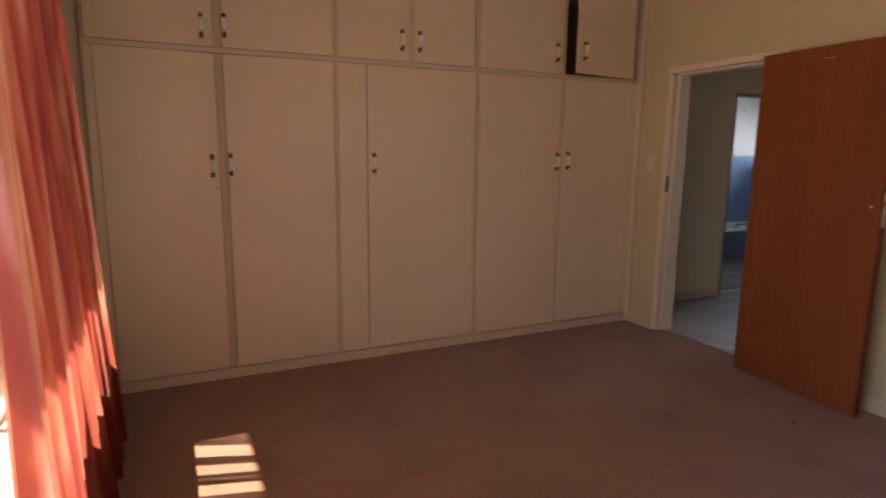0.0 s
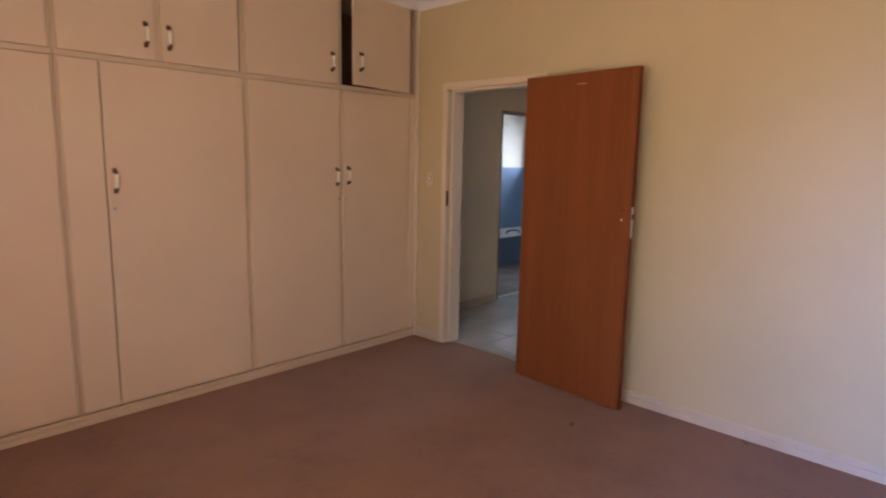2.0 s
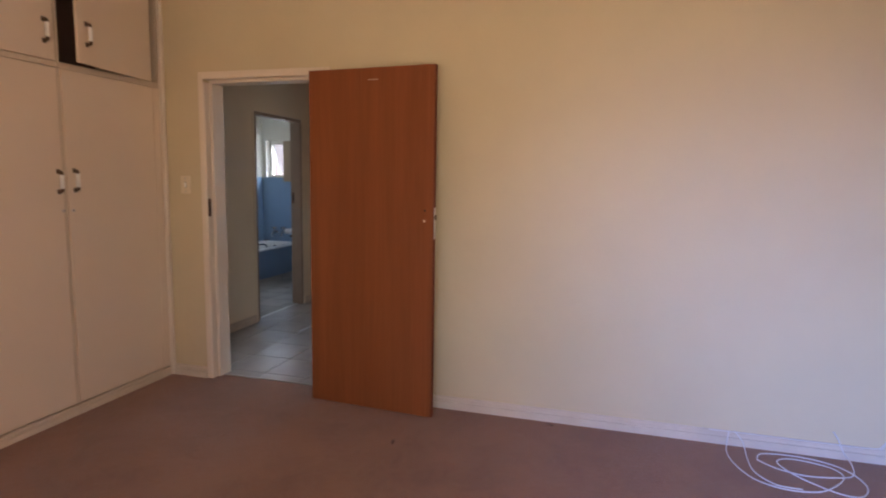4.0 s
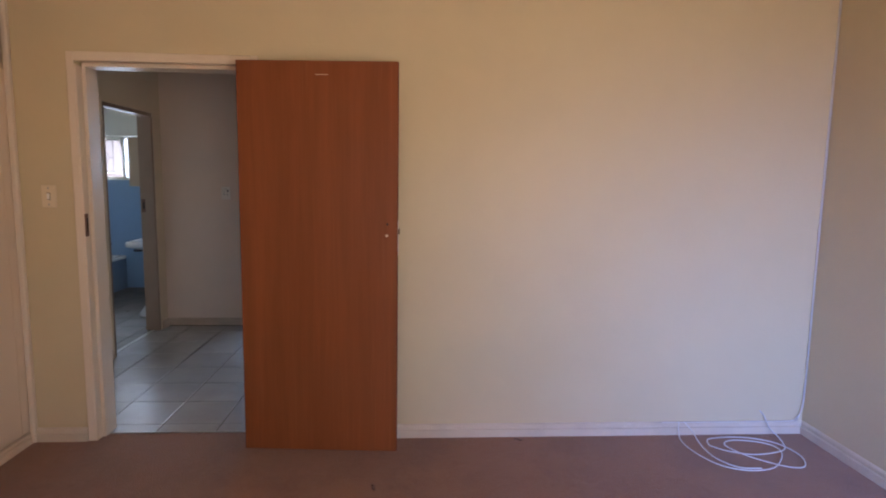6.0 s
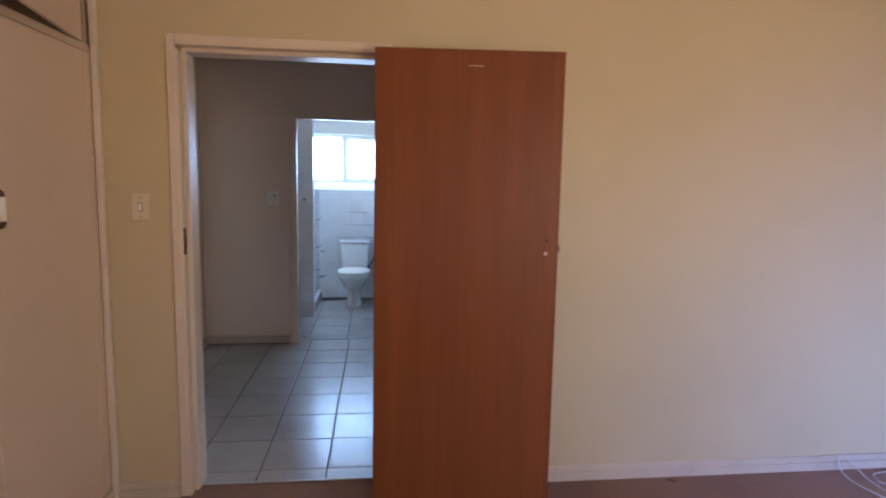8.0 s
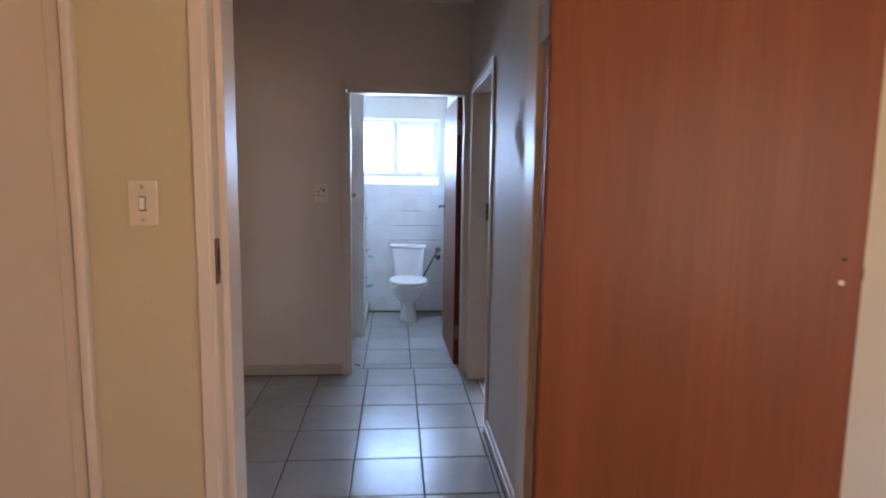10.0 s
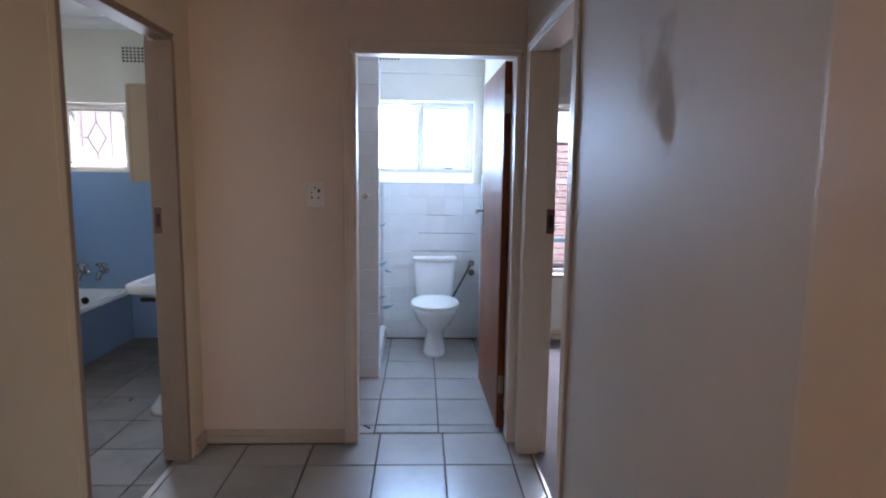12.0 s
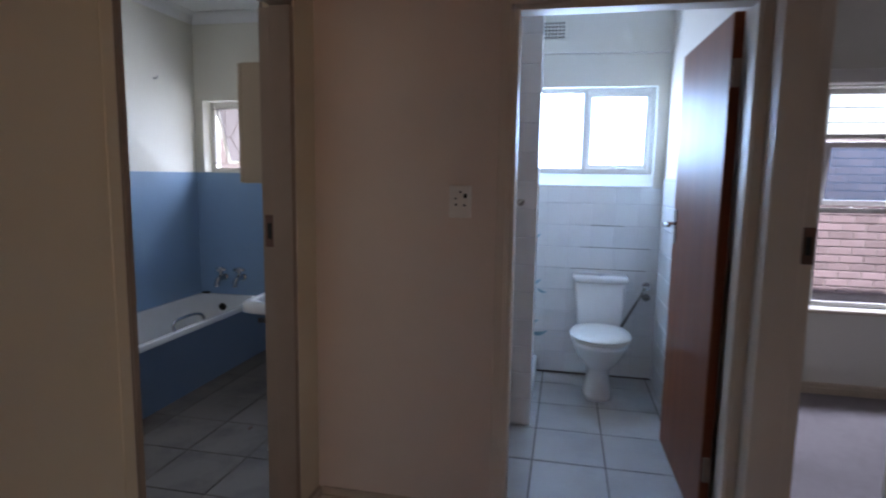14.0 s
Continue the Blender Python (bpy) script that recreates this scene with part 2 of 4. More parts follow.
def stained_enamel(name, color, dark, cx, cz):
    """Old gloss enamel with a dull run of damp at one spot."""
    m = paint(name, color, rough=0.60, bump=0.05, stain=0.05)
    nt = m.node_tree
    b = nt.nodes["Principled BSDF"]
    b.inputs["Specular IOR Level"].default_value = 0.4
    src = b.inputs["Base Color"].links[0].from_socket
    tc = nt.nodes.new("ShaderNodeTexCoord")
    n = add(nt, "ShaderNodeTexNoise", Scale=10.0, Detail=6.0)
    nt.links.new(tc.outputs["Object"], n.inputs["Vector"])
    warp = nt.nodes.new("ShaderNodeVectorMath")
    warp.operation = "MULTIPLY_ADD"
    nt.links.new(n.outputs["Color"], warp.inputs[0])
    warp.inputs[1].default_value = (0.28, 0.0, 0.36)
    nt.links.new(tc.outputs["Object"], warp.inputs[2])
    mp = nt.nodes.new("ShaderNodeMapping")
    mp.vector_type = "TEXTURE"
    mp.inputs["Location"].default_value = (cx + 0.14, 0.0, cz + 0.18)
    mp.inputs["Scale"].default_value = (0.14, 50.0, 0.13)
    nt.links.new(warp.outputs[0], mp.inputs[0])
    ln = nt.nodes.new("ShaderNodeVectorMath")
    ln.operation = "LENGTH"
    nt.links.new(mp.outputs[0], ln.inputs[0])
    r = ramp(nt, ln.outputs["Value"], [(0.45, (1, 1, 1)), (1.15, (0, 0, 0))])
    mix = nt.nodes.new("ShaderNodeMix")
    mix.data_type = "RGBA"
    nt.links.new(r.outputs[0], mix.inputs[0])
    nt.links.new(src, mix.inputs[6])
    mix.inputs[7].default_value = (*dark, 1)
    nt.links.new(mix.outputs[2], b.inputs["Base Color"])
    old = b.inputs["Roughness"].links[0].from_socket
    dull = nt.nodes.new("ShaderNodeMath")
    dull.operation = "MULTIPLY_ADD"
    nt.links.new(r.outputs[0], dull.inputs[0])
    dull.inputs[1].default_value = 0.30
    nt.links.new(old, dull.inputs[2])
    nt.links.new(dull.outputs[0], b.inputs["Roughness"])
    return m


CREAM = paint("cream_wall_paint", (0.58, 0.482, 0.302), rough=0.5, stain=0.06)
HALL_PAINT = paint("hall_wall_paint", (0.76, 0.625, 0.53), rough=0.5, stain=0.06)
HALL_OLIVE = paint("olive_cream_wall_paint", (0.74, 0.625, 0.46), rough=0.5, stain=0.06)
HALL_GLOSS = stained_enamel("hall_gloss_paint", (0.66, 0.585, 0.50), (0.52, 0.455, 0.39), 4.24, 1.60)
BATH_CREAM = paint("bathroom_wall_paint", (0.72, 0.70, 0.62), rough=0.5, stain=0.05)
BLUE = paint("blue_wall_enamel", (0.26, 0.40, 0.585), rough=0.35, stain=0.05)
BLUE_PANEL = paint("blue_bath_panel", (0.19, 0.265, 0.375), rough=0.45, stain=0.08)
CEIL = paint("white_ceiling_paint", (0.80, 0.80, 0.79), rough=0.7, stain=0.04)
CUP = paint("cream_board_paint", (0.72, 0.582, 0.43), rough=0.42, grain=25.0, bump=0.04, stain=0.05)
CUP_FRAME = paint("cupboard_frame_paint", (0.63, 0.510, 0.370), rough=0.45, stain=0.08)
FRAME = paint("door_frame_gloss", (0.70, 0.60, 0.475), rough=0.37, bump=0.03, stain=0.05)
SKIRT = paint("skirting_gloss", (0.60, 0.51, 0.39), rough=0.35, stain=0.12, big=6.0)
HALL_SKIRT = paint("hall_skirting_paint", (0.56, 0.455, 0.36), rough=0.4, stain=0.12, big=6.0)
HALL_FRAME = paint("hall_frame_gloss", (0.74, 0.625, 0.515), rough=0.42, bump=0.03, stain=0.06)
# The shade on the backlit bathroom jamb is put into this brown.
BATH_FRAME_SHADED = paint("bathroom_frame_shaded", (0.30, 0.22, 0.17), rough=0.62, bump=0.03, stain=0.10, big=5.0)
CABINET_PAINT = paint("tan_cabinet_paint", (0.46, 0.375, 0.28), rough=0.45, grain=25.0, stain=0.06)
WINDOW_PAINT = paint("window_steel_paint", (0.72, 0.70, 0.66), rough=0.35, stain=0.08)
DOOR_WOOD = veneer("mahogany_veneer", (0.170, 0.049, 0.016), (0.265, 0.082, 0.027), rough=0.42, gloss=0.22)
DOOR_EDGE = veneer("door_edge_wood", (0.13, 0.036, 0.018), (0.23, 0.070, 0.034), rough=0.6, gloss=0.06)
CARPET = carpet_mat("brown_carpet", (0.152, 0.068, 0.033), (0.255, 0.120, 0.060))
# Second bedroom: blue window light is mixed into the carpet's brown.
CARPET2 = carpet_mat("blue_lit_carpet", (0.145, 0.127, 0.130), (0.24, 0.212, 0.218))
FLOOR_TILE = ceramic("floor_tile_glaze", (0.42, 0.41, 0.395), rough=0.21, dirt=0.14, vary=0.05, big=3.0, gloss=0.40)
# Grimy tile, darkened further to offset light from the added bathroom panel.
DIRTY_DIM_TILE = ceramic("dirty_dim_floor_tile", (0.16, 0.138, 0.12), rough=0.5, dirt=0.45, vary=0.10, big=4.0, gloss=0.18)
WALL_TILE = ceramic("white_wall_tile_glaze", (0.78, 0.80, 0.80), rough=0.15, dirt=0.05, vary=0.03)
GROUT = paint("dark_grout", (0.10, 0.085, 0.07), rough=0.9, stain=0.3, big=8.0)
WALL_GROUT = paint("pale_grout", (0.58, 0.60, 0.62), rough=0.9, stain=0.15, big=8.0)
PORCELAIN = plain("white_porcelain", (0.83, 0.84, 0.84), rough=0.12, vary=0.02)
PLASTIC = plain("white_plastic", (0.78, 0.77, 0.72), rough=0.35, vary=0.03)
IVORY = plain("ivory_grip", (0.90, 0.87, 0.79), rough=0.3, vary=0.03)
SWITCH = plain("ivory_plastic", (0.68, 0.58, 0.41), rough=0.4, vary=0.03)
CHROME = plain("chrome", (0.47, 0.48, 0.50), rough=0.12, metal=1.0, vary=0.03)
BRASS = plain("blackened_brass", (0.12, 0.075, 0.045), rough=0.45, metal=0.5, vary=0.2)
LOCK = plain("worn_zinc", (0.62, 0.55, 0.50), rough=0.5, metal=0.35, vary=0.1)
STEEL = plain("dull_steel", (0.45, 0.43, 0.40), rough=0.45, metal=1.0, vary=0.1)
HALL_SWITCH = plain("grubby_white_plastic", (0.80, 0.74, 0.68), rough=0.4, vary=0.05)
DARK = plain("dark_hole", (0.02, 0.018, 0.016), rough=0.8)
DARK_IN = paint("dark_cupboard_inside", (0.15, 0.09, 0.07), rough=0.8)
CLEAR = glass_mat("clear_glass")
FROST = glass_mat("frosted_glass", True, (0.72, 0.86, 1.0))
FROST_PINK = glass_mat("pinkish_frosted_glass", True, (0.19, 0.168, 0.162), 0.97)
FROST_GREY = glass_mat("dull_frosted_glass", True, (0.36, 0.365, 0.38), 0.97)
# Dirty sash pane; its bluish tint paints in the sky's reflection.
DUSTY_SKY = glass_mat("dusty_sky_glass", True, (0.028, 0.044, 0.062), 0.5)
BAR = plain("brown_painted_bar", (0.16, 0.12, 0.10), rough=0.5, vary=0.15)
CLOTH = curtain_mat("red_curtain_cloth")
HOSE = plain("braided_hose", (0.16, 0.15, 0.14), rough=0.5, metal=0.6, vary=0.2)
CABLE = plain("white_cable_sheath", (0.62, 0.60, 0.57), rough=0.45, vary=0.03)
# Brick and mortar are darkened and cooled to carry the blue shade outside.
SHADED_BRICK = ceramic("shaded_brick", (0.078, 0.060, 0.072), rough=0.85, dirt=0.3, vary=0.25, big=14.0)
SHADED_MORTAR = paint("shaded_mortar", (0.10, 0.092, 0.102), rough=0.95, stain=0.2, big=5.0)
EARTH = paint("dry_sandy_ground", (0.42, 0.33, 0.22), rough=0.95, stain=0.25, grain=30.0, bump=0.5)
ROOF = paint("roof_sheet", (0.20, 0.13, 0.11), rough=0.7, stain=0.2)


# ---- mesh helpers ----
def box(bm, x0, x1, y0, y1, z0, z1, bevel=0.0, seg=1):
    v = [bm.verts.new((x, y, z)) for x in (x0, x1) for y in (y0, y1) for z in (z0, z1)]
    quads = ((0, 1, 3, 2), (4, 6, 7, 5), (0, 4, 5, 1), (2, 3, 7, 6), (0, 2, 6, 4), (1, 5, 7, 3))
    fs = [bm.faces.new([v[i] for i in q]) for q in quads]
    if bevel:
        es = list({e for f in fs for e in f.edges})
        bmesh.ops.bevel(bm, geom=es, offset=bevel, segments=seg, affect="EDGES", profile=0.5)


def boxes(*rows, bevel=0.0, seg=1):
    bm = bmesh.new()
    for r in rows:
        tmp = bmesh.new()
        box(tmp, *r, bevel=bevel, seg=seg)
        me = bpy.data.meshes.new("t")
        tmp.to_mesh(me)
        tmp.free()
        bm.from_mesh(me)
        bpy.data.meshes.remove(me)
    return bm


def rings(bm, loops, caps=True, start=True):
    """Skin a stack of closed loops of equal count."""
    vs = [[bm.verts.new(p) for p in lp] for lp in loops]
    n = len(vs[0])
    for a, b in zip(vs, vs[1:]):
        for i in range(n):
            bm.faces.new((a[i], a[(i + 1) % n], b[(i + 1) % n], b[i]))
    if caps:
        if start:
            bm.faces.new(list(reversed(vs[0])))
        bm.faces.new(vs[-1])
    return vs


def tube(bm, pts, r, n=8):
    """A round bar along a line of points."""
    pts = [Vector(p) for p in pts]
    loops = []
    ref = Vector((0, 0, 1))
    for i, p in enumerate(pts):
        d = (pts[min(i + 1, len(pts) - 1)] - pts[max(i - 1, 0)]).normalized()
        u = d.cross(ref)
        if u.length < 1e-3:
            u = d.cross(Vector((1, 0, 0)))
        u.normalize()
        w = d.cross(u).normalized()
        loops.append([p + (u * math.cos(a) + w * math.sin(a)) * r for a in (2 * math.pi * k / n for k in range(n))])
    rings(bm, loops)


def spline(pts, n=8):
    """Points along a smooth curve through pts."""
    P = [Vector(p) for p in pts]
    P = [P[0]] + P + [P[-1]]
    out = []
    for i in range(1, len(P) - 2):
        a, b, c, d = P[i - 1:i + 3]
        for k in range(n):
            t = k / n
            out.append(0.5 * ((2 * b) + (c - a) * t + (2 * a - 5 * b + 4 * c - d) * t * t + (3 * b - a - 3 * c + d) * t ** 3))
    out.append(P[-2])
    return out


# the hall side of the house is set out from a datum of its own
BEDROOM, HALL = Matrix.Identity(4), Matrix.Translation((-0.07, 0, 0))
site = {"datum": BEDROOM}


def part(name, bm, material, parent=None, label="", smooth=False, at=None):
    bmesh.ops.recalc_face_normals(bm, faces=bm.faces)
    me = bpy.data.meshes.new(name)
    bm.to_mesh(me)
    bm.free()
    me.materials.append(material)
    if smooth:
        for p in me.polygons:
            p.use_smooth = True
    ob = new(name, me)
    if parent is not None:
        ob.parent = parent
        if at is not None:
            ob.matrix_basis = at
    else:
        ob.matrix_basis = site["datum"] @ (at if at is not None else Matrix.Identity(4))
    if label:
        ob["label"] = label
    return ob


def thing(name, label, category, m=None, group="", kind=""):
    ob = new(name)
    ob.empty_display_size = 0.1
    ob.matrix_basis = site["datum"] @ (m if m is not None else Matrix.Identity(4))
    return tagged(ob, label, category, group, kind)


def structure(name, bm, material, label="", category=""):
    return tagged(part(name, bm, material), label, category, kind="structure")


def rounded(ob, width=0.003, seg=2):
    md = ob.modifiers.new("bevel", "BEVEL")
    md.width, md.segments, md.limit_method = width, seg, "ANGLE"
    return ob


# ---- large structure ----
XW, XE = -0.63, 3.30          # bedroom, curtain wall and door wall
YS, YN = -0.69, 4.25          # bedroom, far wall and back of the cupboards
YC = 3.70                     # cupboard fronts
HX = 3.45                     # hall side of the door wall
HEND = 5.91                   # hall end wall
HL, HR = 4.00, 2.37           # hall side walls
BX = 7.88                     # outer east wall
BN = 5.90                     # bathroom far wall
HEAD = 1.985                  # hall door heads
CB, CH = 2.74, 2.60           # ceilings


def wall(axis, a0, a1, s0, s1, z0, z1, holes=()):
    """Boxes of a wall that runs along x or y, with openings (from, to, sill, head)."""
    rows = []

    def put(u0, u1, w0, w1):
        if u1 - u0 > 1e-4 and w1 - w0 > 1e-4:
            rows.append((a0, a1, u0, u1, w0, w1) if axis == "y" else (u0, u1, a0, a1, w0, w1))
    at = s0
    for h0, h1, zs, zh in sorted(holes):
        put(at, h0, z0, z1)
        put(h0, h1, z0, zs)
        put(h0, h1, zh, z1)
        at = h1
    put(at, s1, z0, z1)
    return boxes(*rows)


ground = structure("ground", boxes((-60, 60, -60, 60, -0.35, -0.30)), EARTH, "dry sandy yard around the house", "ground")
floor_bed = structure("floor_bedroom", boxes((XW - 0.15, 3.385, YS - 0.15, YN + 0.15, -0.20, 0.0)), CARPET,
                      "worn plain brown fitted carpet", "carpet")
site["datum"] = HALL
floor_bed2 = structure("floor_second_bedroom", boxes((HX, BX + 0.2, -1.65, 2.30, -0.20, 0.0)), CARPET2,
                       "plain brown fitted carpet, blue window light mixed into its colour", "carpet")
floor_hall = structure("floor_hall", boxes((3.385, HEND + 0.11, 2.30, 4.06, -0.20, -0.006)), GROUT,
                       "pale ceramic tiled hall floor with dark joints", "tiled floor")
floor_wc = structure("floor_toilet", boxes((HEND + 0.11, BX + 0.2, 2.30, 4.06, -0.20, -0.006)), GROUT,
                     "pale ceramic tiled toilet floor with dark joints", "tiled floor")
floor_bath = structure("floor_bathroom", boxes((4.30, BX + 0.2, 4.06, 6.1, -0.20, -0.006)), GROUT,
                       "dirty pale ceramic tiled bathroom floor", "tiled floor")

site["datum"] = BEDROOM
BEDHOLE = (2.473, 3.368, 0.0, 2.052)
structure("wall_east", wall("y", XE, HX, YS - 0.15, YN + 0.15, 0, 2.9, [BEDHOLE]), CREAM, "cream painted bedroom wall with a doorway", "wall")
WIN1 = (-0.5, 2.96, 0.575, 2.05)
structure("wall_west", wall("y", XW - 0.22, XW, YS - 0.15, YN + 0.15, -0.3, 2.9, [WIN1]), CREAM, "cream painted bedroom wall with a wide window", "wall")
structure("wall_south", wall("x", YS - 0.15, YS, XW, XE, 0, 2.9), CREAM, "cream painted bedroom wall", "wall")
structure("wall_north", wall("x", YN, YN + 0.15, XW, XE, 0, 2.9), CREAM, "plain wall behind the cupboards", "wall")
site["datum"] = HALL
BATHHOLE = (4.865, 5.735, 0.0, HEAD + 0.035)
structure("wall_hall_north", wall("x", HL, HL + 0.12, HX, BX, 0, 2.9, [BATHHOLE]), HALL_OLIVE, "dull cream painted hall wall with the bathroom doorway", "wall")
WCHOLE = (2.385, 3.235, 0.0, HEAD + 0.035)
structure("wall_hall_east", wall("y", HEND, HEND + 0.12, HR, HL, 0, 2.9, [WCHOLE]), HALL_PAINT, "dull cream painted hall end wall", "wall")
BED2HOLE = (4.94, 5.80, 0.0, HEAD + 0.035)
structure("wall_hall_south", wall("x", HR - 0.14, HR, HX, BX, 0, 2.9, [BED2HOLE]), HALL_GLOSS, "grey-cream gloss painted hall wall with a dark damp stain", "wall")
WINB = (4.87, 5.83, 1.40, 1.95)
WINT = (2.445, 3.37, 1.43, 2.01)
WIN2 = (-0.05, 1.88, 0.57, 1.99)
structure("wall_outer_east", wall("y", BX, BX + 0.22, -1.65, 6.05, -0.3, 2.9, [WINB, (WINT[0], WINT[1], 1.335, WINT[3]), WIN2]), BATH_CREAM, "pale painted outer wall with three windows", "wall")
structure("wall_bath_north", wall("x", BN, BN + 0.15, 4.30, BX, 0, 2.9), BATH_CREAM, "pale painted bathroom wall above blue", "wall")
structure("wall_bath_west", wall("y", 4.30, 4.45, HL + 0.12, BN, 0, 2.9), BATH_CREAM, "pale painted bathroom wall", "wall")
structure("wall_second_bedroom_south", wall("x", -1.65, -1.50, HX, BX, 0, 2.9), BATH_CREAM, "pale painted wall", "wall")
structure("wall_second_bedroom_west", wall("y", HX - 0.15, HX, -1.65, YS - 0.15, 0, 2.9), BATH_CREAM, "pale painted wall", "wall")
structure("wall_shower", boxes((6.905, 7.0, 3.17, HL, 0, 2.6)), WALL_GROUT, "short tiled partition of the shower", "wall")
structure("dado_bath_north", boxes((4.45, BX - 0.004, BN - 0.004, BN, 0, 1.395)), BLUE, "blue enamel painted lower bathroom wall", "wall")
structure("dado_bath_east", boxes((BX - 0.004, BX, 4.12, BN - 0.004, 0, 1.395)), BLUE, "blue enamel painted lower bathroom wall", "wall")
structure("dado_bath_south", boxes((5.74, BX - 0.004, 4.12, 4.124, 0, 1.395)), BLUE, "blue enamel painted lower bathroom wall", "wall")

site["datum"] = BEDROOM
structure("ceiling_bedroom", boxes((XW, XE, YS, YN, CB, CB + 0.1)), CEIL, "flat white ceiling", "ceiling")
site["datum"] = HALL
structure("ceiling_hall", boxes((HX, BX, -1.5, BN, CH, CH + 0.1)), CEIL, "flat white ceiling", "ceiling")
site["datum"] = BEDROOM
structure("roof", boxes((XW - 1.25, BX + 0.75, -2.4, 6.8, 2.9, 2.98)), ROOF, "dark roof with wide eaves", "roof")
structure("fascia", boxes((XW - 1.29, XW - 1.25, -2.4, 6.8, 2.80, 2.9)), WINDOW_PAINT, "painted fascia board under the roof edge", "fascia")


def cornice(name, along, a, b, at, out, z):
    """Coved cornice along x or y; out: the way into the room."""
    bm = bmesh.new()
    prof = [(0.0, -0.075), (0.006, -0.075), (0.010, -0.062), (0.022, -0.040), (0.040, -0.022), (0.062, -0.010), (0.075, -0.006), (0.075, 0.0), (0.0, 0.0)]
    loops = []
    for s in (a, b):
        loops.append([(s, at + out * u, z + w - 0.001) if along == "x" else (at + out * u, s, z + w - 0.001) for u, w in prof])
    rings(bm, loops)
    return structure(name, bm, CEIL, "white coved plaster cornice", "cornice")


site["datum"] = BEDROOM
cornice("cornice_east", "y", YS, 3.72, XE, -1, CB)
cornice("cornice_south", "x", XW, XE, YS, 1, CB)
cornice("cornice_cupboard", "x", XW, XE, 3.69, -1, CB)
cornice("cornice_west", "y", YS, 3.72, XW, 1, CB)
site["datum"] = HALL
cornice("cornice_bath_north", "x", 4.45, BX, BN, -1, CH)
cornice("cornice_bath_east", "y", 4.12, BN, BX, -1, CH)
cornice("cornice_toilet_east", "y", HR, HL, BX, -1, CH)
cornice("cornice_second_bedroom_east", "y", -1.5, 2.23, BX, -1, CH)


def skirting(name, along, a, b, at, out, mat, h=0.075, z=0.0):
    bm = bmesh.new()
    prof = [(0, 0), (0.019, 0), (0.019, h * 0.55), (0.009, h * 0.59), (0.009, h * 0.66), (0.015, h * 0.70), (0.015, h * 0.88), (0.009, h * 0.98), (0.004, h), (0, h)]
    loops = []
    for s in (a, b):
        loops.append([(s, at + out * u, z + w) if along == "x" else (at + out * u, s, z + w) for u, w in prof])
    rings(bm, loops)
    return structure(name, bm, mat, "painted wooden skirting board with a moulded top", "skirting board")


site["datum"] = BEDROOM
skirting("baseboard_east", "y", YS, 2.435, XE, -1, SKIRT)
skirting("baseboard_east_left", "y", 3.405, 3.72, XE, -1, SKIRT)
skirting("baseboard_south", "x", XW, XE - 0.019, YS, 1, SKIRT)
skirting("baseboard_west", "y", YS + 0.02, 3.68, XW, 1, SKIRT)
site["datum"] = HALL
skirting("baseboard_hall_east", "y", 3.27, HL - 0.019, HEND, -1, HALL_SKIRT)
skirting("baseboard_hall_north", "x", 5.775, HEND, HL, -1, HALL_SKIRT)
skirting("baseboard_hall_north_left", "x", HX, 4.825, HL, -1, HALL_SKIRT)
skirting("baseboard_hall_south", "x", HX + 0.08, 4.90, HR, 1, HALL_SKIRT)
skirting("baseboard_second_bedroom", "y", -1.5, 2.23, BX, -1, SKIRT)


# ---- doors ----
def door_frame(name, axis, a0, a1, s0, s1, head, mat=FRAME, rebate=0, face=None):
    """Pressed steel frame round an opening: wall from a0 to a1, opening s0 to s1, trim proud of both faces; rebate: the face (0 or 1) on which the leaf shuts; face: the paint of a thin trim on the first face."""
    e, lip, jam, thin, cut = 0.012, 0.045, 0.032, 0.012, 0.042

    def b(u0, u1, v0, v1, z0, z1):
        return (u0, u1, v0, v1, z0, z1) if axis == "y" else (v0, v1, u0, u1, z0, z1)
    ob = thing(name, "cream gloss painted pressed steel door frame", "door frame", kind="structure")
    e0 = 0.004 if face else e
    f0, f1 = a0 - e0 + 0.002, a1 + e - 0.002
    c0, c1 = (a0 + cut, f1) if rebate == 0 else (f0, a1 - cut)
    for v0, v1, w0, w1 in ((s0, s0 + thin, s0 + thin, s0 + jam), (s1 - thin, s1, s1 - jam, s1 - thin)):
        rounded(part("jamb", boxes(b(f0, f1, v0, v1, 0, head - jam), b(c0, c1, w0, w1, 0, head - jam)), mat, ob))
    rounded(part("head", boxes(b(f0, f1, s0, s1, head - thin, head), b(c0, c1, s0 + thin, s1 - thin, head - jam, head - thin)), mat, ob))
    for x0, x1, paint_on in ((a0 - e0, a0 - 0.0005, face or mat), (a1 + 0.0005, a1 + e, mat)):
        bm = boxes(b(x0, x1, s0 - lip + 0.01, s0 + 0.002, 0, head + lip - 0.012), b(x0, x1, s1 - 0.002, s1 + lip - 0.01, 0, head + lip - 0.012),
                   b(x0, x1, s0 + 0.002, s1 - 0.002, head - 0.002, head + lip - 0.012))
        rounded(part("architrave", bm, paint_on, ob), 0.0015 if x1 - x0 < 0.005 else 0.004)
    return ob


site["datum"] = BEDROOM
bed_frame = door_frame("door_frame_1", "y", XE, HX, BEDHOLE[0], BEDHOLE[1], BEDHOLE[3])
site["datum"] = HALL
bath_frame = door_frame("door_frame_2", "x", HL, HL + 0.12, BATHHOLE[0], BATHHOLE[1], BATHHOLE[3], BATH_FRAME_SHADED, 1, HALL_OLIVE)
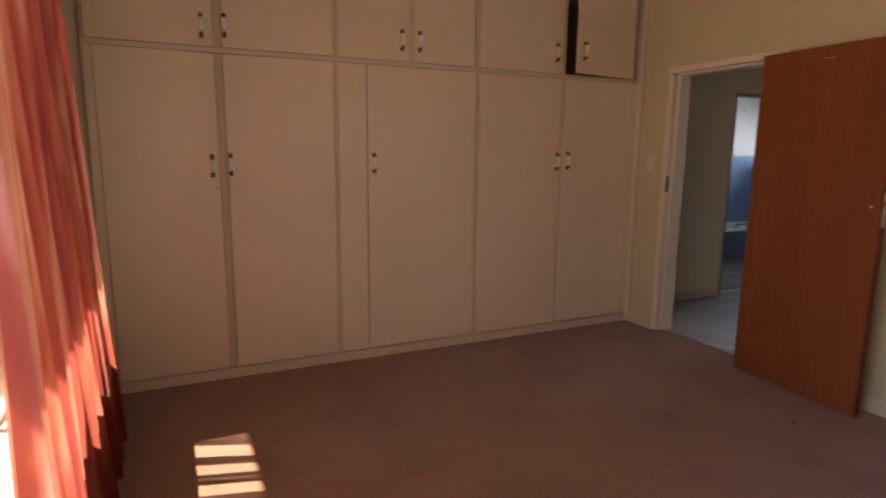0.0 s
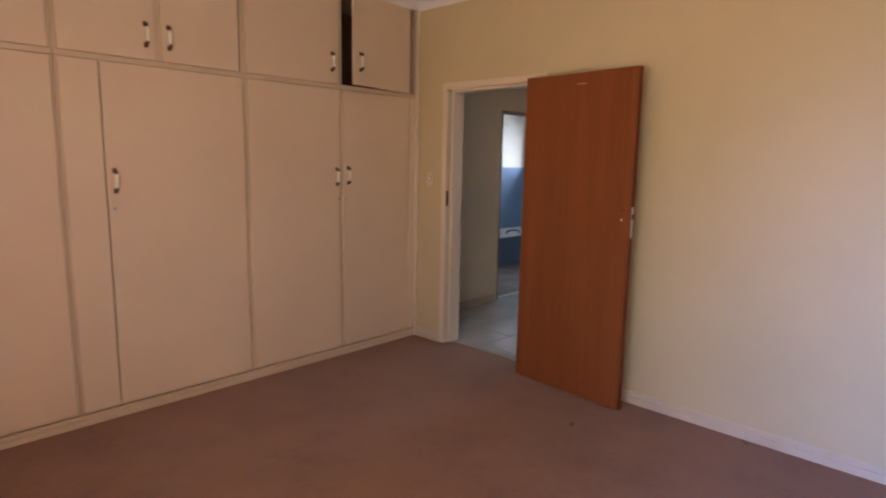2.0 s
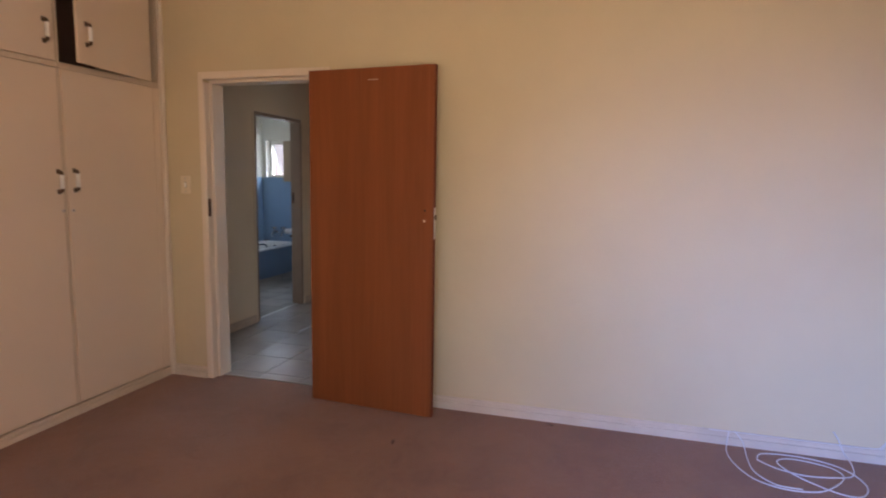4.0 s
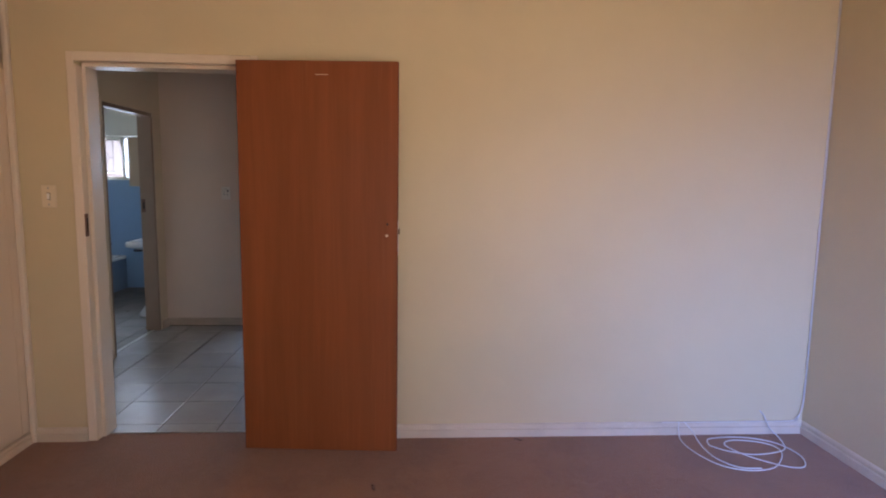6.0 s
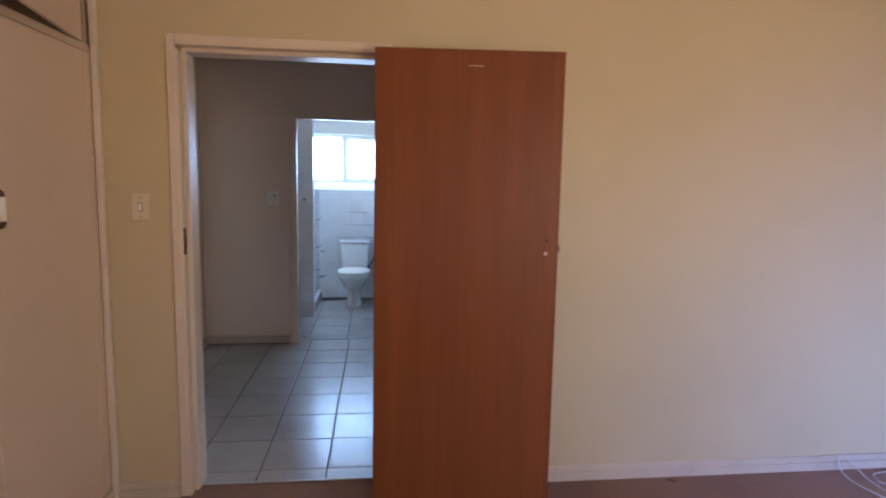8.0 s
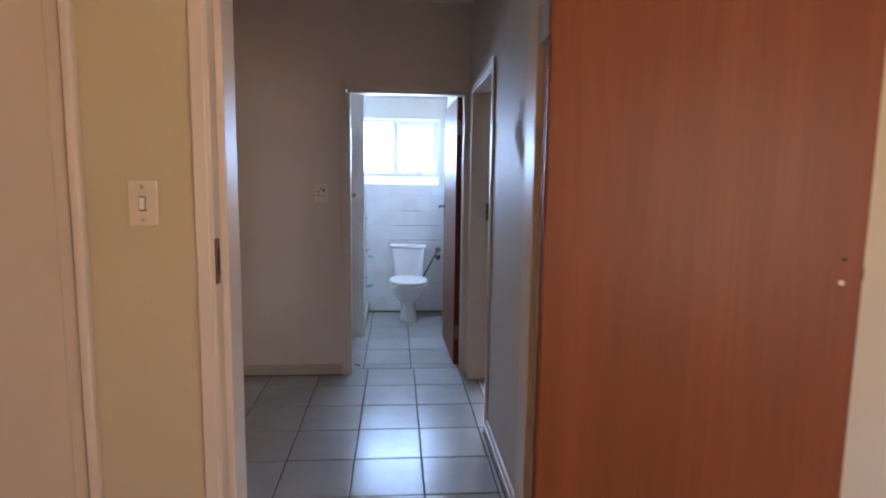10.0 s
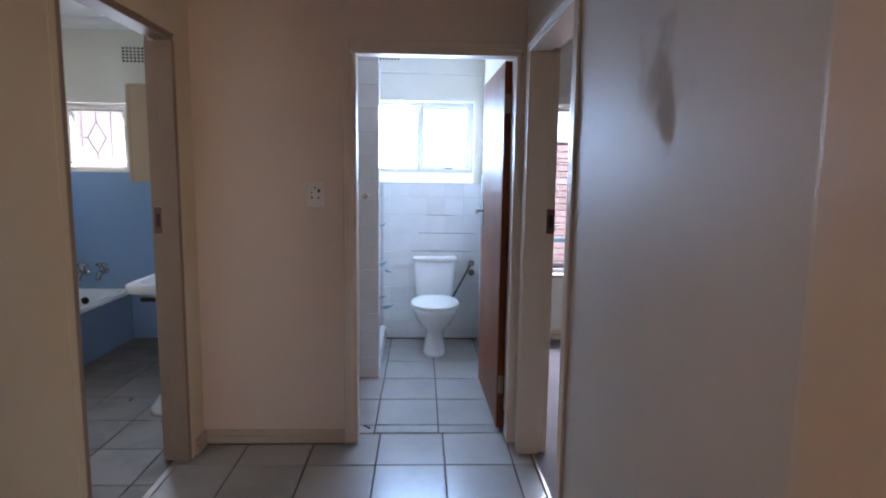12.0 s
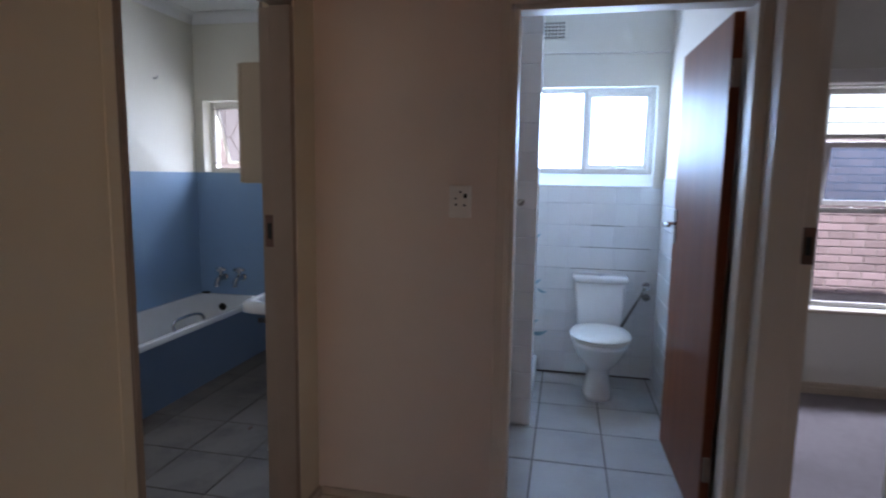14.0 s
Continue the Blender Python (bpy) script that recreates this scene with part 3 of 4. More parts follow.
wc_frame = door_frame("door_frame_3", "y", HEND, HEND + 0.12, WCHOLE[0], WCHOLE[1], WCHOLE[3], HALL_FRAME, 1)
bed2_frame = door_frame("door_frame_4", "x", HR - 0.14, HR, BED2HOLE[0], BED2HOLE[1], BED2HOLE[3], HALL_FRAME, 0, HALL_FRAME)

# strike plates let into the jambs
STRIKE = plain("rusty_steel", (0.16, 0.09, 0.07), rough=0.5, metal=0.6, vary=0.2)


def strike(parent, bx, slot):
    p = rounded(part("strike_plate", boxes(bx), STRIKE, parent, "dark rusty steel strike plate"), 0.001)
    part("latch_hole", boxes(slot), DARK, p)


strike(bed_frame, (3.291, 3.318, 3.351, 3.3565, 1.135, 1.255), (3.299, 3.311, 3.349, 3.3508, 1.16, 1.23))
strike(bath_frame, (5.7185, 5.7235, 4.082, 4.118, 1.12, 1.24), (5.7165, 5.7183, 4.091, 4.107, 1.15, 1.21))
strike(bed2_frame, (5.7835, 5.7885, 2.228, 2.268, 1.13, 1.25), (5.7815, 5.7833, 2.239, 2.257, 1.16, 1.22))


def door_leaf(name, label, length, height, m, flip=1):
    """Flush leaf: hinge at the origin, leaf along +y to length, faces at x 0 and 0.04."""
    ob = thing(name, label, "door", m, kind="structure")
    leaf = part("leaf", boxes((0.0, 0.04, 0.0, length, 0.0, height)), DOOR_WOOD, ob)
    rounded(leaf, 0.002)
    part("edge_strip", boxes((0.003, 0.037, length, length + 0.004, 0.0, height)), DOOR_EDGE, ob, "dark timber lipping")
    part("edge_strip", boxes((0.003, 0.037, -0.004, 0.0, 0.0, height)), DOOR_EDGE, ob, "dark timber lipping")
    return ob, leaf


site["datum"] = BEDROOM
bed_door, bed_leaf = door_leaf("door_1", "open flush mahogany-veneered bedroom door standing back against the wall", 0.806, 2.032,
                               Matrix.Translation((3.165, 2.514, 0.008)) @ Matrix.Rotation(radians(175.7), 4, "Z") @ Matrix.Translation((-0.04, 0, 0)))
# lock forend on the free edge, spindle hole and keyhole on the face
rounded(part("lock_plate", boxes((0.008, 0.032, 0.8105, 0.8125, 1.06, 1.24)), LOCK, bed_door, "worn steel lock forend"), 0.001)
part("latch_bolt", boxes((0.012, 0.028, 0.8125, 0.820, 1.17, 1.20)), BRASS, bed_door)
bm = bmesh.new()
tube(bm, [(0.0395, 0.755, 1.163), (0.0412, 0.755, 1.163)], 0.0075, 12)
part("spindle_hole", bm, CUP_FRAME, bed_door, "chipped bare patch round the missing handle")
bm = bmesh.new()
tube(bm, [(0.0395, 0.758, 1.222), (0.041, 0.758, 1.222)], 0.006, 10)
part("keyhole", bm, DARK, bed_door)
part("paint_smear", boxes((0.0398, 0.0408, 0.395, 0.46, 1.963, 1.966)), CUP_FRAME, bed_door, "pale paint scratch")
for z in (0.18, 1.76):
    bm = bmesh.new()
    tube(bm, [(-0.083, -0.006, z), (-0.083, -0.006, z + 0.10)], 0.006, 8)
    h = part("hinge", bm, STEEL, bed_door)
    part("hinge_leaf", boxes((-0.085, 0.030, -0.0062, -0.0042, z, z + 0.10)), STEEL, h)
    part("hinge_leaf", boxes((-0.115, -0.081, -0.0082, -0.0064, z, z + 0.10)), STEEL, h)

site["datum"] = HALL
wc_door, wc_leaf = door_leaf("door_2", "open flush mahogany-veneered toilet door with a chrome lever", 0.805, 1.985,
                             Matrix.Translation((6.066, 2.452, 0.012)) @ Matrix.Rotation(radians(-88.6), 4, "Z"))


def lever(parent, y, z, x, out):
    h = rounded(part("door_handle", boxes((min(x, x + out * 0.006), max(x, x + out * 0.006), y - 0.02, y + 0.02, z - 0.10, z + 0.07)), CHROME, parent, "chrome lever handle"), 0.003)
    bm = bmesh.new()
    tube(bm, spline([(x + out * 0.004, y, z), (x + out * 0.045, y, z), (x + out * 0.055, y - 0.02, z), (x + out * 0.055, y - 0.11, z - 0.004)], 5), 0.009, 8)
    part("lever", bm, CHROME, h, smooth=True)


lever(wc_door, 0.745, 1.165, 0.0, -1)
lever(wc_door, 0.745, 1.165, 0.04, 1)
for z in (0.20, 1.72):
    part("hinge", boxes((0.006, 0.034, -0.012, -0.004, z, z + 0.10)), BATH_FRAME_SHADED, wc_door, "paint-covered steel hinge")


# threshold strips
site["datum"] = BEDROOM
structure("threshold_bedroom", boxes((3.378, 3.394, 2.505, 3.336, 0.0, 0.006), bevel=0.002), STEEL, "worn metal carpet strip in the doorway", "threshold")
site["datum"] = HALL
structure("threshold_second_bedroom", boxes((4.972, 5.768, 2.292, 2.308, 0.0, 0.006), bevel=0.002), STEEL, "worn metal carpet strip in the doorway", "threshold")

structure("threshold_bathroom", boxes((4.90, 5.70, 4.044, 4.076, 0.0, 0.006), bevel=0.002), STEEL, "worn metal strip in the bathroom doorway", "threshold")


# ---- windows ----
def window(name, label, x, y0, y1, z0, z1, vert, horiz, glass, skip=(), bar=0.034, deep=0.03):
    """Steel window in an x wall: mullions at vert, transoms at horiz; skip: lights (column, row) left without a fixed pane."""
    ob = thing(name, label, "window", kind="structure")
    ys, zs = [y0] + list(vert) + [y1], [z0] + list(horiz) + [z1]
    rows = []
    for i, y in enumerate(ys):
        a = y if i == 0 else (y - bar if i == len(ys) - 1 else y - bar / 2)
        rows.append((x, x + deep, a, a + bar, z0, z1))
    for i, z in enumerate(zs):
        a = z if i == 0 else (z - bar if i == len(zs) - 1 else z - bar / 2)
        for c in range(len(ys) - 1):
            lo = ys[c] + (bar if c == 0 else bar / 2)
            hi = ys[c + 1] - (bar if c == len(ys) - 2 else bar / 2)
            rows.append((x + 0.001, x + deep - 0.001, lo, hi, a, a + bar))
    rounded(part("window_frame", boxes(*rows), WINDOW_PAINT, ob), 0.004)
    for c in range(len(ys) - 1):
        for r in range(len(zs) - 1):
            if (c, r) in skip:
                continue
            p = part("pane", boxes((x + 0.012, x + 0.016, ys[c] + bar * 0.5, ys[c + 1] - bar * 0.5, zs[r] + bar * 0.5, zs[r + 1] - bar * 0.5)), glass, ob)
            p.visible_shadow = False
    return ob


def sash(parent, x, y0, y1, z0, z1, glass, angle, bar=0.03):
    """A top-hung sash pushed out by angle."""
    m = Matrix.Translation((x, 0, z1)) @ Matrix.Rotation(radians(-angle), 4, "Y")
    h = z1 - z0
    s = rounded(part("sash", boxes((0, 0.025, y0, y0 + bar, -h, 0), (0, 0.025, y1 - bar, y1, -h, 0), (0.001, 0.024, y0 + bar, y1 - bar, -h, -h + bar),
                                   (0.001, 0.024, y0 + bar, y1 - bar, -bar, 0)), WINDOW_PAINT, parent, "painted steel opening sash", at=m), 0.003)
    p = part("pane", boxes((0.010, 0.014, y0 + bar * 0.6, y1 - bar * 0.6, -h + bar * 0.6, -bar * 0.6)), glass, s)
    p.visible_shadow = False
    return s


site["datum"] = BEDROOM
w1 = window("window_1", "wide painted steel bedroom window", XW - 0.16, WIN1[0], WIN1[1], WIN1[2], WIN1[3], [0.34, 1.18, 2.01], [1.62], CLEAR)
part("window_sill", boxes((XW - 0.13, XW + 0.012, WIN1[0] + 0.002, WIN1[1] - 0.002, 0.577, 0.592), bevel=0.004), SKIRT, w1, "painted sill")

site["datum"] = HALL
wt = window("window_2", "frosted two-light steel toilet window, blindingly bright", BX + 0.07, WINT[0], WINT[1], WINT[2], WINT[3], [2.905], [], FROST, skip=[(0, 0)])
sash(wt, BX + 0.075, WINT[0] + 0.03, 2.893, WINT[2] + 0.03, WINT[3] - 0.03, FROST, 3)
bm = bmesh.new()
tube(bm, spline([(BX + 0.065, 2.69, 1.475), (BX + 0.045, 2.68, 1.468), (BX + 0.04, 2.62, 1.462)], 5), 0.006, 8)
part("window_stay", bm, CHROME, wt, smooth=True)

bm = bmesh.new()
rings(bm, [[(BX - 0.011, y, 1.335), (BX - 0.011, y, 1.345), (BX + 0.068, y, 1.428), (BX + 0.215, y, 1.428), (BX + 0.215, y, 1.335)] for y in (WINT[0] + 0.001, WINT[1] - 0.001)])
part("window_sill", bm, WALL_TILE, wt, "sloping white tiled sill")

wb = window("window_3", "small steel bathroom window with a pushed-out light and diamond bars", BX + 0.10, WINB[0], WINB[1], WINB[2], WINB[3], [5.335], [], FROST_GREY, skip=[(1, 0)])
sash(wb, BX + 0.105, 5.352, WINB[1] - 0.03, WINB[2] + 0.03, WINB[3] - 0.03, FROST_PINK, 22)


def grille(parent, x, y0, y1, z0, z1):
    """Thin burglar bars with a diamond in the middle."""
    yc, zc, dy, dz, r = (y0 + y1) / 2, (z0 + z1) / 2, 0.075, 0.13, 0.0036
    lines = [((x, y0, z0 + 0.05), (x, y1, z0 + 0.05)), ((x, y0, z1 - 0.035), (x, y1, z1 - 0.035)),
             ((x, yc - dy * 1.6, z0 + 0.05), (x, yc - dy * 1.6, z1 - 0.035)), ((x, yc + dy * 1.6, z0 + 0.05), (x, yc + dy * 1.6, z1 - 0.035)),
             ((x, yc, z0 + 0.05), (x, yc, zc - dz)), ((x, yc, zc + dz), (x, yc, z1 - 0.035)),
             ((x, yc - dy * 1.6, zc), (x, yc - dy, zc)), ((x, yc + dy, zc), (x, yc + dy * 1.6, zc)),
             ((x, yc, zc - dz), (x, yc - dy, zc)), ((x, yc - dy, zc), (x, yc, zc + dz)), ((x, yc, zc + dz), (x, yc + dy, zc)), ((x, yc + dy, zc), (x, yc, zc - dz))]
    for a, c in lines:
        bm = bmesh.new()
        tube(bm, [a, c], r, 6)
        part("bar", bm, BAR, parent)


grille(wb, BX + 0.092, 5.352, WINB[1] - 0.03, WINB[2] + 0.02, WINB[3] - 0.02)

w2 = window("window_4", "steel bedroom window with fanlights and a pushed-out casement", BX + 0.10, WIN2[0], WIN2[1], WIN2[2], WIN2[3], [0.70, 1.39], [1.69], CLEAR, skip=[(1, 0), (2, 0)])
sash(w2, BX + 0.105, 0.72, 1.370, 1.235, 1.655, DUSTY_SKY, 10, 0.035)
p = part("pane", boxes((BX + 0.112, BX + 0.116, 1.395, WIN2[1] - 0.02, 0.59, 1.68)), CLEAR, w2)
p.visible_shadow = False
for z in (0.66, 0.99, 1.53):
    bm = bmesh.new()
    tube(bm, [(BX + 0.085, 1.395, z), (BX + 0.085, WIN2[1] - 0.01, z)], 0.0045, 6)
    part("burglar_bar", bm, WINDOW_PAINT, w2)
part("transom", boxes((BX + 0.101, BX + 0.129, 0.717, 1.373, 1.195, 1.228)), WINDOW_PAINT, w2)
p = part("pane", boxes((BX + 0.112, BX + 0.116, 0.71, 1.38, 0.60, 1.20)), CLEAR, w2)
p.visible_shadow = False
part("window_sill", boxes((BX - 0.025, BX + 0.098, WIN2[0] - 0.02, WIN2[1] + 0.0, 0.545, 0.569), bevel=0.004), SKIRT, w2, "white painted sill")
for z in (1.775, 1.87):
    bm = bmesh.new()
    tube(bm, [(BX + 0.085, WIN2[0] + 0.01, z), (BX + 0.085, WIN2[1] - 0.01, z)], 0.0045, 6)
    part("burglar_bar", bm, WINDOW_PAINT, w2)
bm = bmesh.new()
tube(bm, spline([(BX + 0.10, 1.2, 1.235), (BX + 0.05, 1.2, 1.225), (BX + 0.045, 1.14, 1.222)], 4), 0.006, 6)
part("window_stay", bm, STEEL, w2, smooth=True)


bm = boxes((BX - 0.075, BX - 0.001, WIN2[0] - 0.12, WIN2[1] + 0.10, 1.997, 2.085), bevel=0.012, seg=2)
tagged(part("curtain_pelmet", bm, WINDOW_PAINT), "white painted wooden curtain pelmet over the bedroom window", "pelmet")

# ---- built-in cupboards ----
def cup_handle(parent, x, z, y):
    """Upright pull: a straight ivory grip held between two dark brass ends."""
    bm = bmesh.new()
    tube(bm, spline([(x, y, z - 0.056), (x, y - 0.020, z - 0.054), (x, y - 0.027, z - 0.044), (x, y - 0.027, z), (x, y - 0.027, z + 0.044), (x, y - 0.020, z + 0.054), (x, y, z + 0.056)], 4), 0.0085, 8)
    h = part("handle", bm, BRASS, parent, "blackened brass pull with an ivory grip", smooth=True)
    bm = bmesh.new()
    tube(bm, [(x, y - 0.027, z - 0.038), (x, y - 0.027, z + 0.038)], 0.0112, 12)
    part("grip", bm, IVORY, h, smooth=True)
    for e in (-1, 1):
        part("back_plate", boxes((x - 0.011, x + 0.011, y - 0.004, y, z + e * 0.056 - 0.013, z + e * 0.056 + 0.013), bevel=0.0018), BRASS, h)


def keyhole(parent, x, z, y):
    bm = bmesh.new()
    tube(bm, [(x, y, z), (x, y - 0.006, z)], 0.010, 12)
    k = part("keyhole", bm, LOCK, parent)
    part("slot", boxes((x - 0.0022, x + 0.0022, y - 0.0072, y - 0.0058, z - 0.006, z + 0.005)), DARK, k)


site["datum"] = BEDROOM
RAIL0, RAIL1, PL = 1.985, 2.018, 0.066
TOP = 2.665


def wardrobe(x0, x1, label, doors, uppers, panel=None):
    """Built-in unit from x0 to x1. doors and uppers: (from, to, handle x, keyhole x or None, angle, hinge side)."""
    ob = thing("wardrobe", label, "wardrobe", Matrix.Identity(4), "row of built-in cupboards")
    f = YC + 0.016
    rows = [(x0 + 0.001, x0 + 0.02, f, YN - 0.005, 0.0, TOP), (x1 - 0.02, x1 - 0.001, f, YN - 0.005, 0.0, TOP)]
    rows += [(x0 + 0.02, x1 - 0.02, f + 0.001, YN - 0.005, RAIL0 - 0.006, RAIL1 + 0.006)]
    for (a, b, *_), (c, d, *_) in zip(uppers, uppers[1:]):
        rows.append((b - 0.012, c + 0.012, f + 0.001, f + 0.04, RAIL1 + 0.006, TOP))
    rounded(part("body", boxes(*rows), CUP_FRAME, ob), 0.002)
    rounded(part("face_rail", boxes((x0 + 0.001, x1 - 0.001, YC + 0.003, f, RAIL0 + 0.002, RAIL1 - 0.002)), CUP_FRAME, ob), 0.003)
    part("plinth", boxes((x0 + 0.021, x1 - 0.021, f + 0.022, f + 0.04, 0.0, PL + 0.004)), CUP_FRAME, ob)
    bm = bmesh.new()
    prof = [(0.014, 0.0), (-0.012, 0.0), (-0.012, 0.030), (-0.004, 0.034), (-0.004, 0.041), (-0.008, 0.044), (-0.008, 0.052), (-0.002, 0.058), (0.014, 0.058)]
    rings(bm, [[(x, YC + u, w) for u, w in prof] for x in (x0 + 0.001, x1 - 0.001)])
    part("skirting", bm, CUP_FRAME, ob, "moulded skirting under the doors")
    part("back_panel", boxes((x0 + 0.02, x1 - 0.02, YN - 0.02, YN - 0.006, 0.0, TOP)), DARK_IN, ob)
    part("top_panel", boxes((x0 + 0.001, x1 - 0.001, YC + 0.004, YN - 0.006, TOP, CB - 0.001)), CUP_FRAME, ob)
    for name, rowset, z0, z1, hz in (("door", doors, PL + 0.002, RAIL0 - 0.002, 1.343 + 0.011 * x0), ("upper_door", uppers, RAIL1 + 0.002, TOP - 0.002, 2.142 + 0.016 * x0)):
        for a, b, hx, kx, ang, side in rowset:
            px = b if side == "r" else a
            m = Matrix.Translation((px, YC, 0)) @ Matrix.Rotation(radians(ang), 4, "Z") @ Matrix.Translation((-px, -YC, 0))
            d = rounded(part(name, boxes((a + 0.003, b - 0.003, YC, YC + 0.016, z0, z1)), CUP, ob, at=m), 0.002)
            cup_handle(d, hx, hz, YC)
            if kx is not None:
                keyhole(d, kx, 1.20, YC)
    if panel:
        part("fixed_panel", boxes((panel[0] + 0.002, panel[1] - 0.002, YC + 0.002, YC + 0.015, PL + 0.002, RAIL0 - 0.002)), CUP, ob)
    return ob


wardrobe(-0.625, 0.066, "cream painted built-in wardrobe beside the curtain", [(-0.575, 0.045, 0.0, 0.022, 0, "l")], [(-0.604, 0.045, -0.02, None, 0, "l")], (-0.625, -0.575))
wardrobe(0.066, 0.762, "cream painted built-in wardrobe with closed doors", [(0.085, 0.745, 0.105, 0.088, 0, "r")], [(0.085, 0.745, 0.105, None, 0, "r")])
wardrobe(0.762, 1.792, "cream painted built-in wardrobe with a fixed side panel", [(0.965, 1.775, 1.008, 0.995, 0, "r")],
         [(0.778, 1.26, 1.21, None, 0, "l"), (1.295, 1.76, 1.335, None, 0, "r")], (0.775, 0.963))
wardrobe(1.792, 2.532, "cream painted built-in wardrobe with closed doors", [(1.806, 2.520, 2.488, 2.507, 0, "l")], [(1.806, 2.515, 2.455, None, 0, "l")])
wardrobe(2.532, 3.294, "cream painted built-in wardrobe, its upper door ajar", [(2.545, 3.215, 2.590, 2.568, 0, "r")], [(2.56, 3.215, 2.63, None, 9, "r")], (3.215, 3.294))


structure("trim_cupboard_corner", boxes((3.268, 3.298, 3.672, 3.699, 0.0, CB - 0.076), bevel=0.006, seg=2), FRAME, "cream painted cover strip where the cupboards meet the wall", "trim")


# ---- curtain ----
def curtain(label, y0, y1, z0, z1, folds, seed):
    rnd = random.Random(seed)
    ob = thing("curtain", label, "curtain", group="red curtains at the window")
    bm = bmesh.new()
    nu, nv = folds * 10, 26
    ph = [rnd.uniform(0, 6.28) for _ in range(4)]
    grid = []
    for j in range(nv + 1):
        v = j / nv
        z = z1 + (z0 - z1) * v
        row = []
        for i in range(nu + 1):
            u = i / nu
            amp = 0.022 + 0.026 * v
            a = u * folds * 2 * math.pi
            dx = amp * math.sin(a + 0.5 * math.sin(3 * v + ph[0])) + 0.010 * math.sin(2.3 * a + ph[1] + 2 * v)
            dy = 0.012 * math.sin(2 * a + ph[2]) * v + 0.02 * math.sin(2.0 * v + ph[3]) * (u - 0.5)
            row.append(bm.verts.new((XW + 0.042 + 0.034 * v + dx * (0.7 + 0.4 * v), y0 + (y1 - y0) * u + dy + 0.50 * (v - 0.68) * (y0 - 1.5 + (y1 - y0) * u) / 1.4, z + 0.015 * math.sin(a * 0.5 + ph[1]) * v ** 6)))
        grid.append(row)
    for j in range(nv):
        for i in range(nu):
            bm.faces.new((grid[j][i], grid[j][i + 1], grid[j + 1][i + 1], grid[j + 1][i]))
    part("cloth", bm, CLOTH, ob, smooth=True)
    bm = boxes((XW + 0.03, XW + 0.055, y0 - 0.243 * (y0 - 1.5), y1 - 0.243 * (y1 - 1.5), z1, z1 + 0.03), bevel=0.004)
    part("heading_tape", bm, CLOTH, ob)
    return ob


# Split into strips; the unseen gaps are added to throw sun stripes indoors.
for k, (a, c) in enumerate(((1.40, 2.385), (2.465, 2.545), (2.650, 2.71), (2.815, 3.02))):
    curtain("thin red curtain hanging in loose folds, lit from behind", a, c, 0.05, 2.17, max(2, round((c - a) * 9)), k + 3)
bm = bmesh.new()
tube(bm, [(XW + 0.042, -0.2, 2.215), (XW + 0.042, 3.15, 2.215)], 0.014, 10)
rail = tagged(new("curtain_rail"), "painted curtain rod above the window", "curtain rail")
part("rod", bm, WINDOW_PAINT, rail, smooth=True)
for y in (-0.15, 1.4, 3.1):
    part("bracket", boxes((XW + 0.001, XW + 0.042, y - 0.01, y + 0.01, 2.195, 2.203)), STEEL, rail)


# ---- switches ----
def switch(label, m, mat, rockers=2, w=0.075, h=0.118):
    """Wall plate in the local xz plane, facing -y."""
    ob = thing("light_switch", label, "light switch", m)
    rounded(part("plate", boxes((-w / 2, w / 2, -0.009, 0.0, -h / 2, h / 2)), mat, ob), 0.004)
    for i in range(rockers):
        x = (i - (rockers - 1) / 2) * 0.026
        part("rocker_gap", boxes((x - 0.0085, x + 0.0085, -0.0098, -0.0088, -0.0185, 0.0185)), DARK, ob)
        rounded(part("rocker", boxes((x - 0.007, x + 0.007, -0.014, -0.009, -0.016, 0.016)), PLASTIC if i == 0 else mat, ob), 0.002)
    for z in (-h * 0.36, h * 0.36):
        bm = bmesh.new()
        tube(bm, [(0, -0.009, z), (0, -0.0105, z)], 0.005, 8)
        part("screw", bm, STEEL, ob)
    return ob


face_w = Matrix.Rotation(radians(-90), 4, "Z")
switch("yellowed ivory light switch on the cream wall by the door", Matrix.Translation((XE, 3.532, 1.345)) @ face_w, SWITCH, 1)
site["datum"] = HALL
sock = thing("wall_socket", "grubby cream wall socket plate on the hall end wall", "socket", Matrix.Translation((HEND, 3.408, 1.30)) @ face_w)
rounded(part("plate", boxes((-0.043, 0.043, -0.010, 0.0, -0.062, 0.062)), HALL_SWITCH, sock), 0.004)
rounded(part("rocker", boxes((0.013, 0.026, -0.015, -0.010, 0.014, 0.030)), DARK, sock, "dark rocker"), 0.002)
for x, z, r in ((0.0, 0.036, 0.0045), (-0.016, -0.012, 0.005), (0.016, -0.014, 0.005), (-0.018, 0.012, 0.004)):
    bm = bmesh.new()
    tube(bm, [(x, -0.0098, z), (x, -0.0108, z)], r, 10)
    part("socket_hole", bm, DARK, sock)

# ---- cables in the far corner ----
def cable(label, runs, r=0.0034, tight=1.0, wide=1.0):
    ob = thing("cable", label, "cable")
    for pts in runs:
        bm = bmesh.new()
        tube(bm, spline([(3.306 + wide * (x - 3.306), 0.09 + tight * (y - 0.09), z) for x, y, z in pts], 8), r, 8)
        part("loop", bm, CABLE, ob, smooth=True)
    return ob


